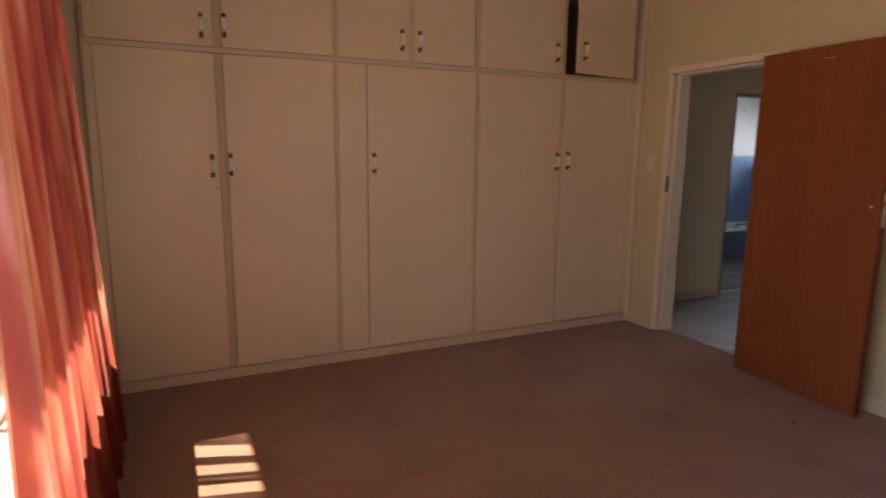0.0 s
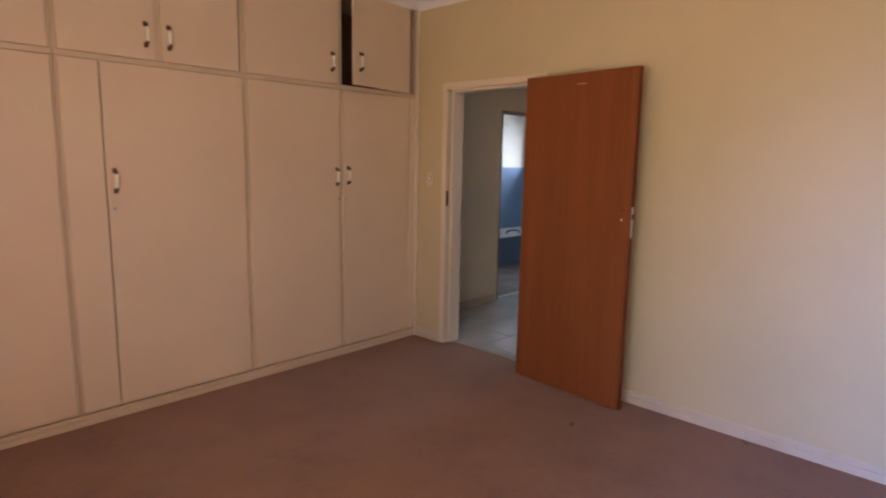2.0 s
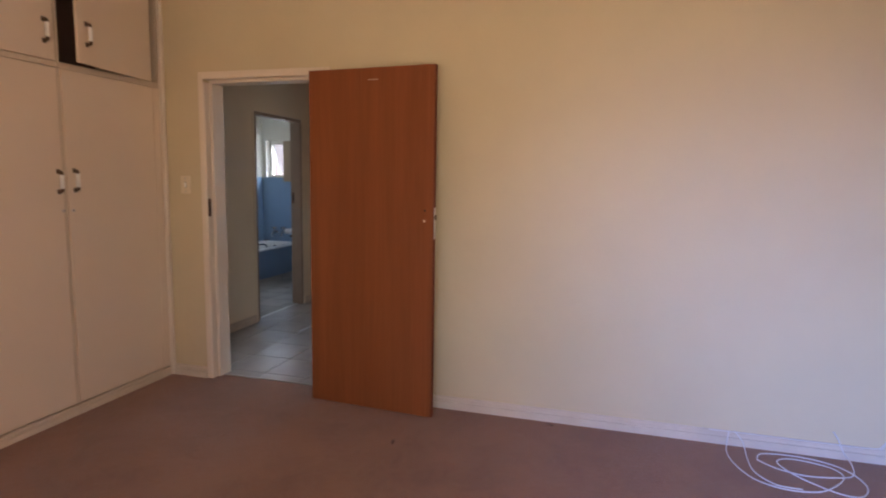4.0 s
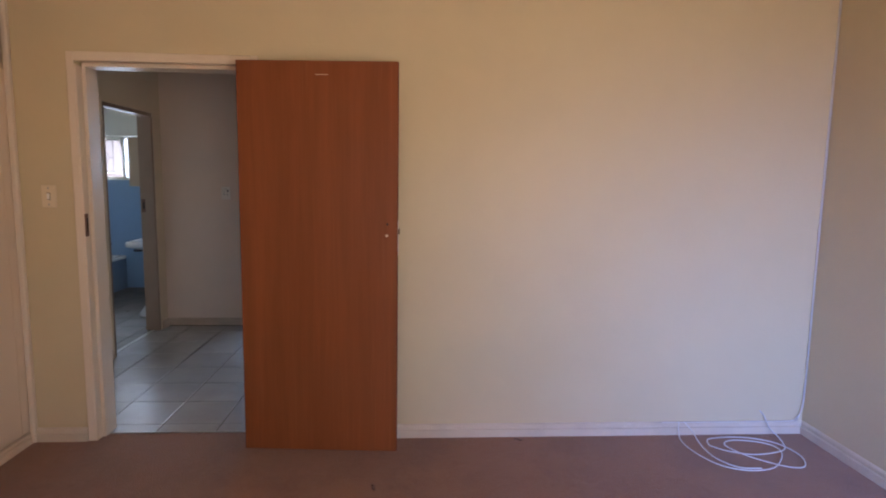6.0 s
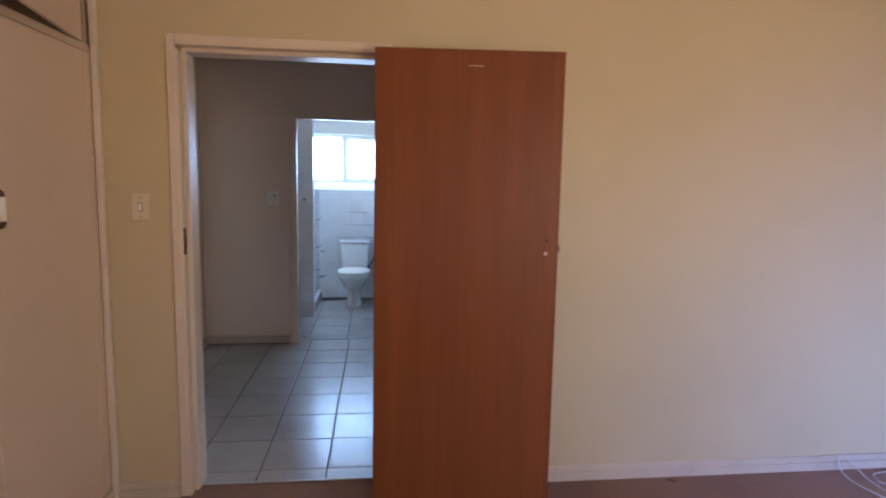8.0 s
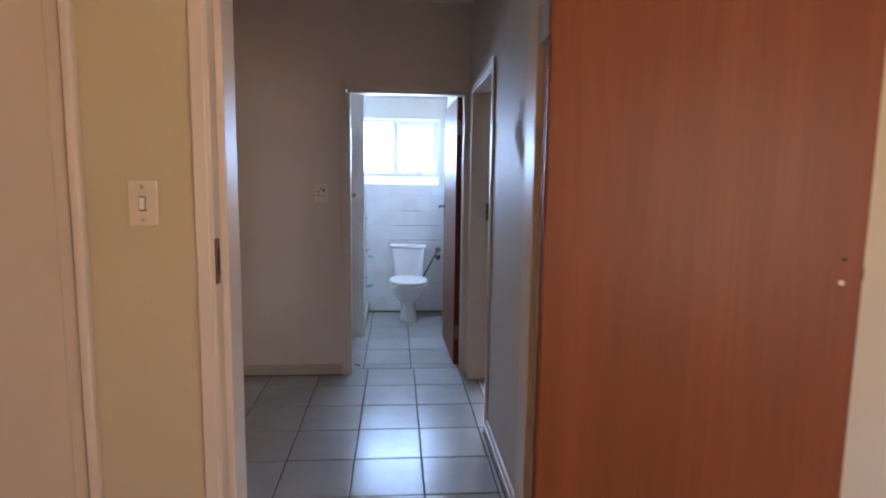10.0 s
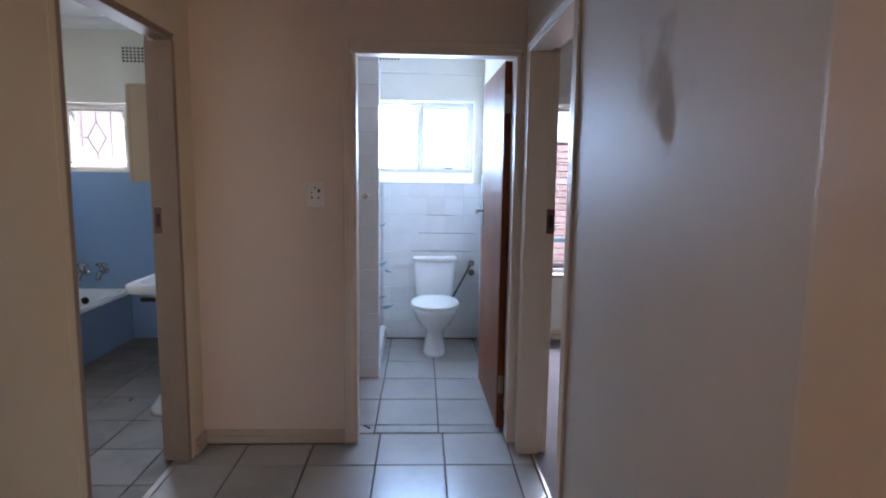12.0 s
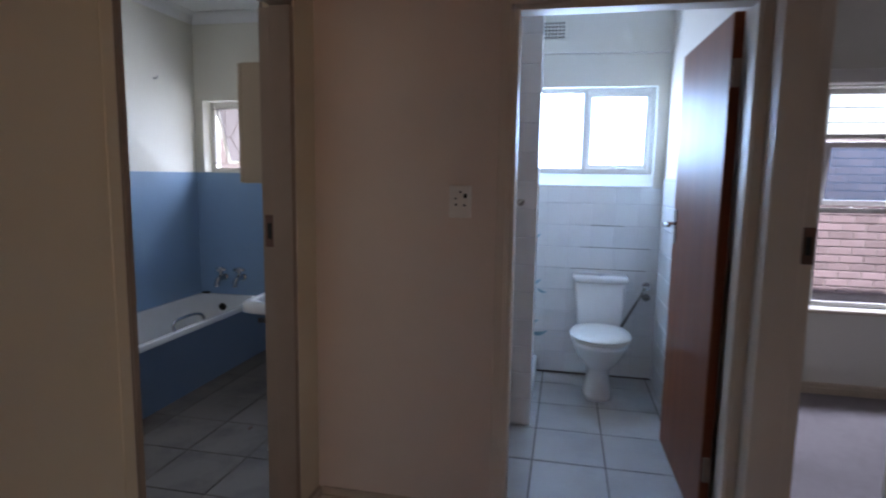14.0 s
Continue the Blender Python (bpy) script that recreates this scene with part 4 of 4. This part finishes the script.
site["datum"] = BEDROOM
FZ = 0.006
site["datum"] = Matrix.Translation((-0.03, -0.02, 0))
cable("loose white cable coiled on the carpet by the skirting", [
    [(3.306, 0.09, 0.085), (3.290, 0.10, 0.03), (3.22, 0.115, FZ), (3.10, 0.10, FZ), (2.98, 0.03, FZ), (2.93, -0.10, FZ), (2.95, -0.25, FZ), (3.03, -0.36, FZ + 0.004),
     (3.12, -0.42, FZ + 0.004), (3.20, -0.38, FZ), (3.235, -0.22, FZ), (3.19, -0.13, FZ), (3.10, -0.16, FZ), (3.02, -0.24, FZ), (2.955, -0.35, FZ), (2.96, -0.44, FZ), (3.06, -0.50, FZ),
     (3.17, -0.46, FZ + 0.006), (3.235, -0.36, FZ + 0.006), (3.258, -0.22, FZ + 0.006), (3.25, -0.07, FZ), (3.18, -0.03, FZ)],
    [(3.18, -0.03, FZ), (3.12, -0.10, FZ), (3.07, -0.22, FZ + 0.006), (3.08, -0.36, FZ + 0.01), (3.14, -0.47, FZ), (3.22, -0.50, 0.02), (3.290, -0.485, 0.05), (3.306, -0.46, 0.11), (3.322, -0.44, 0.14)],
    [(3.306, 0.06, 0.085), (3.280, 0.02, 0.04), (3.18, 0.02, FZ), (3.05, 0.015, FZ), (2.96, -0.06, FZ), (2.935, -0.17, FZ + 0.008)]], tight=0.93, wide=1.13)
site["datum"] = Matrix.Translation((0, -0.03, 0))
cable("white cables run down the corner of the bedroom walls", [
    [(3.292, -0.652, 2.66), (3.292, -0.651, 1.9), (3.291, -0.650, 1.2), (3.290, -0.652, 0.6), (3.290, -0.650, 0.24), (3.286, -0.640, 0.15), (3.276, -0.615, 0.095), (3.270, -0.60, 0.08)],
    [(3.285, -0.653, 2.66), (3.284, -0.652, 1.7), (3.285, -0.651, 0.9), (3.283, -0.650, 0.4), (3.283, -0.645, 0.18), (3.279, -0.61, 0.10), (3.277, -0.56, 0.081), (3.277, -0.30, 0.079), (3.277, 0.0, 0.080), (3.277, 0.2, 0.079)]], 0.0028)


# ---- toilet room ----
def superloop(cx, cy, ax, ay, z, n=28, e=2.4, front=1.0):
    out = []
    for k in range(n):
        t = 2 * math.pi * k / n
        c, s = math.cos(t), math.sin(t)
        px = math.copysign(abs(c) ** (2 / e), c) * ax
        if px < 0:
            px *= front
        out.append((cx + px, cy + math.copysign(abs(s) ** (2 / e), s) * ay, z))
    return out


site["datum"] = HALL
WCX, WCY = 7.52, 2.765
toilet = thing("toilet", "white porcelain close-coupled toilet with its lid down", "toilet", Matrix.Identity(4))
bm = bmesh.new()
rings(bm, [superloop(WCX, WCY, 0.168, 0.093, 0.0), superloop(WCX, WCY, 0.163, 0.090, 0.02), superloop(WCX, WCY, 0.140, 0.076, 0.10), superloop(WCX, WCY, 0.138, 0.068, 0.17),
           superloop(WCX - 0.015, WCY, 0.165, 0.088, 0.21), superloop(WCX - 0.03, WCY, 0.195, 0.125, 0.25), superloop(WCX - 0.045, WCY, 0.225, 0.155, 0.31), superloop(WCX - 0.055, WCY, 0.245, 0.175, 0.36), superloop(WCX - 0.055, WCY, 0.245, 0.176, 0.385)])
part("bowl", bm, PORCELAIN, toilet, smooth=True)
bm = bmesh.new()
rings(bm, [superloop(WCX - 0.055, WCY, 0.232, 0.178, 0.387, e=2.2), superloop(WCX - 0.055, WCY, 0.250, 0.186, 0.392, e=2.2), superloop(WCX - 0.055, WCY, 0.250, 0.186, 0.402, e=2.2)])
part("seat", bm, PLASTIC, toilet, smooth=True)
bm = bmesh.new()
rings(bm, [superloop(WCX - 0.055, WCY, 0.248, 0.186, 0.404, e=2.2), superloop(WCX - 0.055, WCY, 0.254, 0.190, 0.410, e=2.2), superloop(WCX - 0.055, WCY, 0.246, 0.182, 0.422, e=2.2), superloop(WCX - 0.055, WCY, 0.18, 0.13, 0.428, e=2.2)])
part("lid", bm, PLASTIC, toilet, smooth=True)
bm = bmesh.new()
cx = 7.775
rings(bm, [superloop(cx, WCY, 0.075, 0.140, 0.375, e=5), superloop(cx, WCY, 0.082, 0.150, 0.42, e=5), superloop(cx, WCY, 0.090, 0.168, 0.70, e=6)])
part("cistern", bm, PORCELAIN, toilet, smooth=True)
bm = bmesh.new()
rings(bm, [superloop(cx - 0.002, WCY, 0.092, 0.172, 0.702, e=6), superloop(cx - 0.002, WCY, 0.100, 0.184, 0.708, e=6), superloop(cx - 0.002, WCY, 0.100, 0.184, 0.728, e=6), superloop(cx - 0.002, WCY, 0.092, 0.175, 0.738, e=6)])
part("cistern_lid", bm, PORCELAIN, toilet, smooth=True)
bm = boxes((7.67, 7.78, WCY - 0.12, WCY + 0.12, 0.33, 0.386), bevel=0.01)
part("bowl_back", bm, PORCELAIN, toilet)
bm = bmesh.new()
tube(bm, [(cx, WCY, 0.738), (cx, WCY, 0.745)], 0.02, 16)
part("flush_button", bm, CHROME, toilet)

hose = thing("supply_hose", "dark braided hose from the wall valve to the cistern", "hose")
bm = bmesh.new()
tube(bm, spline([(7.84, 2.462, 0.655), (7.815, 2.49, 0.60), (7.80, 2.55, 0.49), (7.79, 2.605, 0.39), (7.785, 2.628, 0.375)], 6), 0.009, 8)
part("hose", bm, HOSE, hose, smooth=True)
for z, col in ((0.665, CHROME), (0.585, HOSE)):
    bm = bmesh.new()
    tube(bm, [(7.868, 2.448, z), (7.855, 2.448, z)], 0.028, 14)
    part("rosette", bm, CHROME, hose)
    bm = bmesh.new()
    tube(bm, [(7.862, 2.448, z), (7.825, 2.448, z)], 0.012, 10)
    part("valve", bm, col, hose)
    part("valve_handle", boxes((7.812, 7.826, 2.425, 2.472, z - 0.007, z + 0.007), bevel=0.003), col, hose)

kerb = structure("shower_kerb", boxes((7.0, 7.866, 3.172, 3.225, 0.0, 0.115), bevel=0.006), WALL_TILE, "low white tiled shower kerb", "kerb")


def air_brick(label, yc, zc, w, h, cols, rows):
    ob = thing("air_vent", label, "vent")
    part("plate", boxes((BX - 0.008, BX - 0.0005, yc - w / 2 - 0.01, yc + w / 2 + 0.01, zc - h / 2 - 0.01, zc + h / 2 + 0.01), bevel=0.002), BATH_CREAM, ob)
    for i in range(cols):
        for j in range(rows):
            y = yc - w / 2 + (i + 0.5) * w / cols
            z = zc - h / 2 + (j + 0.5) * h / rows
            part("hole", boxes((BX - 0.0095, BX - 0.0078, y - w / cols * 0.3, y + w / cols * 0.3, z - h / rows * 0.3, z + h / rows * 0.3)), DARK, ob)


air_brick("cream air brick with square holes high on the wall", 3.16, 2.385, 0.19, 0.115, 8, 5)
air_brick("cream air brick with square holes high on the bathroom wall", 5.185, 2.33, 0.21, 0.125, 7, 5)
pipe = thing("wall_pipe", "thin white pipe run across the toilet wall", "pipe")
bm = bmesh.new()
tube(bm, [(BX - 0.008, HR + 0.01, 2.225), (BX - 0.008, 3.165, 2.235), (BX - 0.008, HL - 0.01, 2.238)], 0.006, 8)
part("pipe", bm, WINDOW_PAINT, pipe)

hook = thing("robe_hook", "small chrome hook on the tiled partition", "hook")
bm = bmesh.new()
tube(bm, [(6.893, 3.255, 1.26), (6.885, 3.255, 1.26)], 0.02, 12)
part("rosette", bm, STEEL, hook)
bm = bmesh.new()
tube(bm, spline([(6.887, 3.255, 1.26), (6.855, 3.25, 1.255), (6.84, 3.235, 1.275)], 4), 0.009, 8)
part("arm", bm, STEEL, hook, smooth=True)

STICKER = plain("teal_sticker", (0.22, 0.40, 0.48), rough=0.4, vary=0.25)
for y, z, a, w in ((3.205, 0.655, -25, 0.095), (3.150, 0.59, 15, 0.065), (3.205, 0.37, -10, 0.075), (3.155, 0.285, -15, 0.105), (3.20, 0.99, -30, 0.06)):
    bm = bmesh.new()
    loop = []
    for k in range(14):
        t = 2 * math.pi * k / 14
        loop.append((math.cos(t) * w / 2, 0.006 * math.cos(2 * t) + math.sin(t) * w * (0.13 + 0.08 * math.cos(t))))
    rings(bm, [[(0.0, u, v) for u, v in loop], [(-0.0015, u, v) for u, v in loop]])
    tail = [(w * 0.42, 0.0), (w * 0.62, w * 0.22), (w * 0.56, 0.0), (w * 0.60, -w * 0.20)]
    rings(bm, [[(0.0, u, v) for u, v in tail], [(-0.0015, u, v) for u, v in tail]])
    tagged(part("sticker", bm, STICKER, at=Matrix.Translation((BX - 0.0135, y, z)) @ Matrix.Rotation(radians(a), 4, "X")), "small faded teal sticker on the white tiles", "sticker", "stickers on the toilet wall")

# ---- bathroom ----
bath = thing("bathtub", "white bathtub behind a blue painted front panel", "bathtub")
X0, X1, Y0, Y1, RIM = 6.17, BX - 0.006, 5.30, BN - 0.006, 0.425
cxb, cyb, hx, hy = (X0 + X1) / 2, (Y0 + Y1) / 2, (X1 - X0) / 2, (Y1 - Y0) / 2


def bl(ax, ay, z, e=8.0, n=48, sx=0.0):
    return superloop(cxb + sx, cyb, ax, ay, z, n, e)


bm = bmesh.new()
rings(bm, [bl(hx, hy, RIM - 0.035, 40), bl(hx, hy, RIM - 0.008, 40), bl(hx - 0.008, hy - 0.008, RIM, 30), bl(hx - 0.034, hy - 0.028, RIM, 8), bl(hx - 0.05, hy - 0.042, RIM - 0.012, 7),
           bl(hx - 0.10, hy - 0.085, RIM - 0.16, 5), bl(hx - 0.15, hy - 0.11, RIM - 0.29, 5, sx=0.02), bl(hx - 0.24, hy - 0.17, RIM - 0.325, 4, sx=0.03)], start=False)
part("tub", bm, PORCELAIN, bath, "white enamel tub", smooth=True)
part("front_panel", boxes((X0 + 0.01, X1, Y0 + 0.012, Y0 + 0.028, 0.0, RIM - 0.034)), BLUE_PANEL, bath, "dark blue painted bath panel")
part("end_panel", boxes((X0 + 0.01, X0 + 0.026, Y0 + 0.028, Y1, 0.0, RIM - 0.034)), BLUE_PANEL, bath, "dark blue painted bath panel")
bm = bmesh.new()
tube(bm, [(X1 - 0.088, cyb + 0.05, RIM - 0.085), (X1 - 0.100, cyb + 0.05, RIM - 0.087)], 0.030, 16)
part("overflow", bm, DARK, bath, "dark overflow outlet")
bm = bmesh.new()
tube(bm, spline([(6.80, Y0 + 0.045, RIM - 0.006), (6.81, Y0 + 0.06, RIM + 0.030), (6.88, Y0 + 0.075, RIM + 0.045), (7.02, Y0 + 0.075, RIM + 0.045), (7.09, Y0 + 0.06, RIM + 0.030), (7.10, Y0 + 0.045, RIM - 0.006)], 5), 0.010, 8)
part("grab_handle", bm, CHROME, bath, "chrome grab handle", smooth=True)
part("soap_ledge", boxes((X1 - 0.05, X1 - 0.01, 5.80, 5.86, RIM + 0.002, RIM + 0.014), bevel=0.003), DARK, bath, "dark soap ledge")


def bib_tap(y, z):
    ob = thing("tap", "chrome bib tap on the blue wall over the bathtub", "tap", group="bath taps")
    bm = bmesh.new()
    tube(bm, [(BX - 0.005, y, z), (BX - 0.012, y, z)], 0.03, 16)
    part("rosette", bm, CHROME, ob)
    bm = bmesh.new()
    tube(bm, spline([(BX - 0.01, y, z), (BX - 0.06, y, z), (BX - 0.10, y, z - 0.005), (BX - 0.125, y, z - 0.04), (BX - 0.127, y, z - 0.06)], 5), 0.020, 10)
    part("spout", bm, CHROME, ob, smooth=True)
    bm = bmesh.new()
    tube(bm, [(BX - 0.065, y, z + 0.01), (BX - 0.065, y, z + 0.06)], 0.019, 10)
    part("stem", bm, CHROME, ob, smooth=True)
    bm = bmesh.new()
    tube(bm, [(BX - 0.065, y - 0.045, z + 0.065), (BX - 0.065, y + 0.045, z + 0.065)], 0.011, 8)
    tube(bm, [(BX - 0.110, y, z + 0.065), (BX - 0.020, y, z + 0.065)], 0.011, 8)
    tube(bm, [(BX - 0.065, y, z + 0.055), (BX - 0.065, y, z + 0.085)], 0.015, 10)
    part("cross_head", bm, CHROME, ob, smooth=True)


bib_tap(5.675, 0.565)
bib_tap(5.515, 0.57)

basin = thing("washbasin", "white porcelain pedestal washbasin on the bathroom wall", "washbasin")
bcx, bcy = 6.445, 4.325


def br(ax, ay, z, e=6.0, sy=0.0):
    return superloop(bcx, bcy + sy, ax, ay, z, 36, e)


bm = bmesh.new()
rings(bm, [br(0.10, 0.09, 0.60, 3, -0.05), br(0.155, 0.125, 0.665, 3, -0.035), br(0.215, 0.165, 0.712, 4, -0.012), br(0.252, 0.192, 0.728, 9), br(0.262, 0.201, 0.735, 10), br(0.262, 0.201, 0.776, 10), br(0.254, 0.193, 0.784, 9),
           br(0.222, 0.142, 0.780, 4, 0.025), br(0.195, 0.120, 0.72, 3, 0.025), br(0.11, 0.07, 0.655, 2.2, 0.02)])
part("bowl", bm, PORCELAIN, basin, smooth=True)
part("overflow_slot", boxes((bcx - 0.262 - 0.001, bcx - 0.250, bcy + 0.02, bcy + 0.10, 0.690, 0.712)), DARK, basin, "dark gap under the rim")
bm = bmesh.new()
rings(bm, [superloop(bcx - 0.05, 4.345, 0.145, 0.125, 0.0, 24, 3), superloop(bcx - 0.05, 4.345, 0.14, 0.12, 0.03, 24, 3), superloop(bcx - 0.04, 4.335, 0.09, 0.085, 0.10, 24, 3), superloop(bcx - 0.02, 4.31, 0.075, 0.07, 0.40, 24, 3), superloop(bcx, 4.285, 0.10, 0.09, 0.615, 24, 3)])
part("pedestal", bm, PORCELAIN, basin, smooth=True)

cab = thing("wall_cabinet", "cream painted wooden wall cabinet over the washbasin", "cabinet")
rounded(part("body", boxes((5.735, 6.29, 4.1245, 4.212, 1.357, 1.80)), CABINET_PAINT, cab), 0.003)
rounded(part("door", boxes((5.737, 6.01, 4.213, 4.228, 1.359, 1.798)), CABINET_PAINT, cab), 0.002)
rounded(part("door", boxes((6.015, 6.288, 4.213, 4.228, 1.359, 1.798)), CABINET_PAINT, cab), 0.002)
nail = thing("wall_hook", "small white hook on the bathroom wall", "hook")
bm = bmesh.new()
tube(bm, spline([(7.42, BN, 2.05), (7.42, BN - 0.03, 2.05), (7.42, BN - 0.035, 2.07)], 4), 0.006, 8)
part("hook", bm, CABLE, nail, smooth=True)

# small litter on the floors
site["datum"] = BEDROOM
litter = [(2.75, 1.806, 0.3), (3.24, 1.02, 1.1)]
for x, y, a in (litter + [(5.84, 3.55, 0.4), (6.02, 3.17, 0.9), (6.42, 4.66, 0.2)]):
    bm = bmesh.new()
    tube(bm, spline([(-0.022, 0.0, 0.004), (-0.008, 0.008, 0.006), (0.008, -0.004, 0.005), (0.024, 0.004, 0.004)], 3), 0.004, 6)
    tagged(part("dry_leaf", bm, DARK_IN, at=Matrix.Translation((x, y, 0.0)) @ Matrix.Rotation(a, 4, "Z")), "small dark scrap of dry leaf on the floor", "litter", "litter on the floors")


# ---- outside ----
site["datum"] = HALL
boundary = structure("boundary_wall", boxes((10.62, 10.80, -4.0, 12.0, -0.3, 1.86)), SHADED_MORTAR, "brick boundary wall outside the windows", "wall")

TEAL = plain("teal_metal_paint", (0.05, 0.14, 0.20), rough=0.5, vary=0.15)
gate = thing("metal_rail", "teal painted metal rail in front of the brick wall", "rail")
for y in (0.93, 2.35):
    rounded(part("post", boxes((9.55, 9.59, y - 0.025, y + 0.025, -0.30, 0.665)), TEAL, gate), 0.004)
rounded(part("top_rail", boxes((9.548, 9.592, 0.905, 2.375, 0.665, 0.705)), TEAL, gate), 0.004)

# ---- tiles and bricks, shared meshes ----
def piece_mesh(name, w, d, h, mat, bev=0.003):
    bm = boxes((-w / 2, w / 2, -d / 2, d / 2, -h, 0.0), bevel=bev)
    bmesh.ops.recalc_face_normals(bm, faces=bm.faces)
    me = bpy.data.meshes.new(name)
    bm.to_mesh(me)
    bm.free()
    me.materials.append(mat)
    return me


cache = {}


def piece(name, parent, w, d, h, mat, m, bev=0.003):
    key = (name, round(w, 4), round(d, 4), round(h, 4))
    if key not in cache:
        cache[key] = piece_mesh(name, w, d, h, mat, bev)
    ob = new(name, cache[key])
    ob.parent = parent
    ob.matrix_basis = m
    return ob


tr = random.Random(5)


def lay(parent, x0, x1, y0, y1, ox, oy, px, py, mat, name, gap=0.006):
    """Floor tiles on the grid (ox, oy) of pitch px, py, cut at the edges."""
    i = math.floor((x0 - ox) / px)
    while ox + i * px < x1:
        a, b = max(x0, ox + i * px), min(x1, ox + (i + 1) * px)
        j = math.floor((y0 - oy) / py)
        while oy + j * py < y1:
            c, d = max(y0, oy + j * py), min(y1, oy + (j + 1) * py)
            if b - a > 0.02 and d - c > 0.02:
                piece(name, parent, b - a - gap, d - c - gap, 0.008, mat,
                      Matrix.Translation(((a + b) / 2, (c + d) / 2, tr.uniform(-0.0006, 0.0006))) @ Matrix.Rotation(tr.uniform(-0.0015, 0.0015), 4, "X"))
            j += 1
        i += 1


lay(floor_hall, 3.465, HEND + 0.11, 2.31, 4.06, 6.016, 3.092, 0.3485, 0.339, FLOOR_TILE, "floor_tile")
lay(floor_wc, HEND + 0.11, BX, HR, HL, 6.501, 3.128, 0.378, 0.354, FLOOR_TILE, "floor_tile")
lay(floor_bath, 4.45, BX, 4.06, BN, 6.192, 4.508, 0.3485, 0.330, DIRTY_DIM_TILE, "bathroom_tile", 0.004)

TW = 0.153


def tile_wall(parent, axis, at, out, s0, s1, z0, z1):
    """Glazed wall tiles on a plane; axis: the normal's axis."""
    z = z0
    while z < z1 - 0.02:
        zt = min(z + TW, z1)
        s = s0
        while s < s1 - 0.02:
            e = min(s + TW, s1)
            c = ((s + e) / 2, (z + zt) / 2)
            w, d = e - s - 0.0012, zt - z - 0.003
            if axis == "x":
                m = Matrix.Translation((at, c[0], c[1])) @ Matrix.Rotation(radians(90 * out), 4, "Y") @ Matrix.Rotation(radians(90), 4, "Z")
            else:
                m = Matrix.Translation((c[0], at, c[1])) @ Matrix.Rotation(radians(-90 * out), 4, "X")
            piece("tile", parent, w, d, 0.007, WALL_TILE, m @ Matrix.Rotation(tr.uniform(-0.002, 0.002), 4, "X"), 0.0015)
            s = e
        z = zt


backing = structure("tiling_toilet_east", boxes((BX - 0.006, BX, HR, HL, 0.0, 1.334)), WALL_GROUT, "white glazed wall tiles under the toilet window", "wall tiles")
tile_wall(backing, "x", BX - 0.012, -1, HR + 0.002, 3.20, 0.0, 1.333)
sh = bpy.data.objects["wall_shower"]
tile_wall(sh, "x", 6.899, -1, 3.168, 3.168 + TW * 3, 0.0, 2.45)
tile_wall(sh, "y", 3.164, -1, 6.903, 7.0, 0.0, 2.45)
side = structure("tiling_toilet_south", boxes((6.9, BX - 0.012, HR, HR + 0.006, 0.0, 1.40)), WALL_GROUT, "white glazed wall tiles beside the toilet", "wall tiles")
tile_wall(side, "y", HR + 0.012, 1, 6.9, BX - 0.014, 0.0, 1.40)
structure("joint_toilet_east", boxes((BX - 0.021, BX - 0.0125, HR + 0.02, 3.17, 0.0, 0.010)), GROUT, "dark joint between wall tiles and floor", "joint")
for z, y0, y1 in ((TW * 5, 2.46, 2.96), (TW * 6, 2.44, 2.90), (TW * 7, 2.62, 2.84)):
    structure("joint_toilet_wall", boxes((BX - 0.0128, BX - 0.006, y0, y1, z - 0.0015, z + 0.0025)), GROUT, "dirty horizontal joint in the white wall tiles", "joint")
structure("joint_hall_east", boxes((HEND - 0.0235, HEND - 0.0192, 3.272, HL - 0.02, -0.004, 0.006)), GROUT, "dark grime line under the hall skirting", "joint")
structure("joint_hall_south", boxes((HX + 0.10, 4.90, HR + 0.0192, HR + 0.0235, -0.004, 0.006)), GROUT, "dark grime line under the hall skirting", "joint")

# boundary wall bricks on the side towards the house
bz, course = -0.05, 0
while bz < 1.80:
    off = 0.115 if course % 2 else 0.0
    y = -1.6 + off
    while y < 2.6:
        if 0.15 < bz and -0.9 < y < 2.2:
            piece("brick", boundary, 0.073, 0.22, 0.02, SHADED_BRICK,
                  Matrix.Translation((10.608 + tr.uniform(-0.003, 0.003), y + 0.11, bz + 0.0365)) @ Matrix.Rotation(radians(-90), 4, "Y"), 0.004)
        y += 0.232
    bz += 0.085
    course += 1
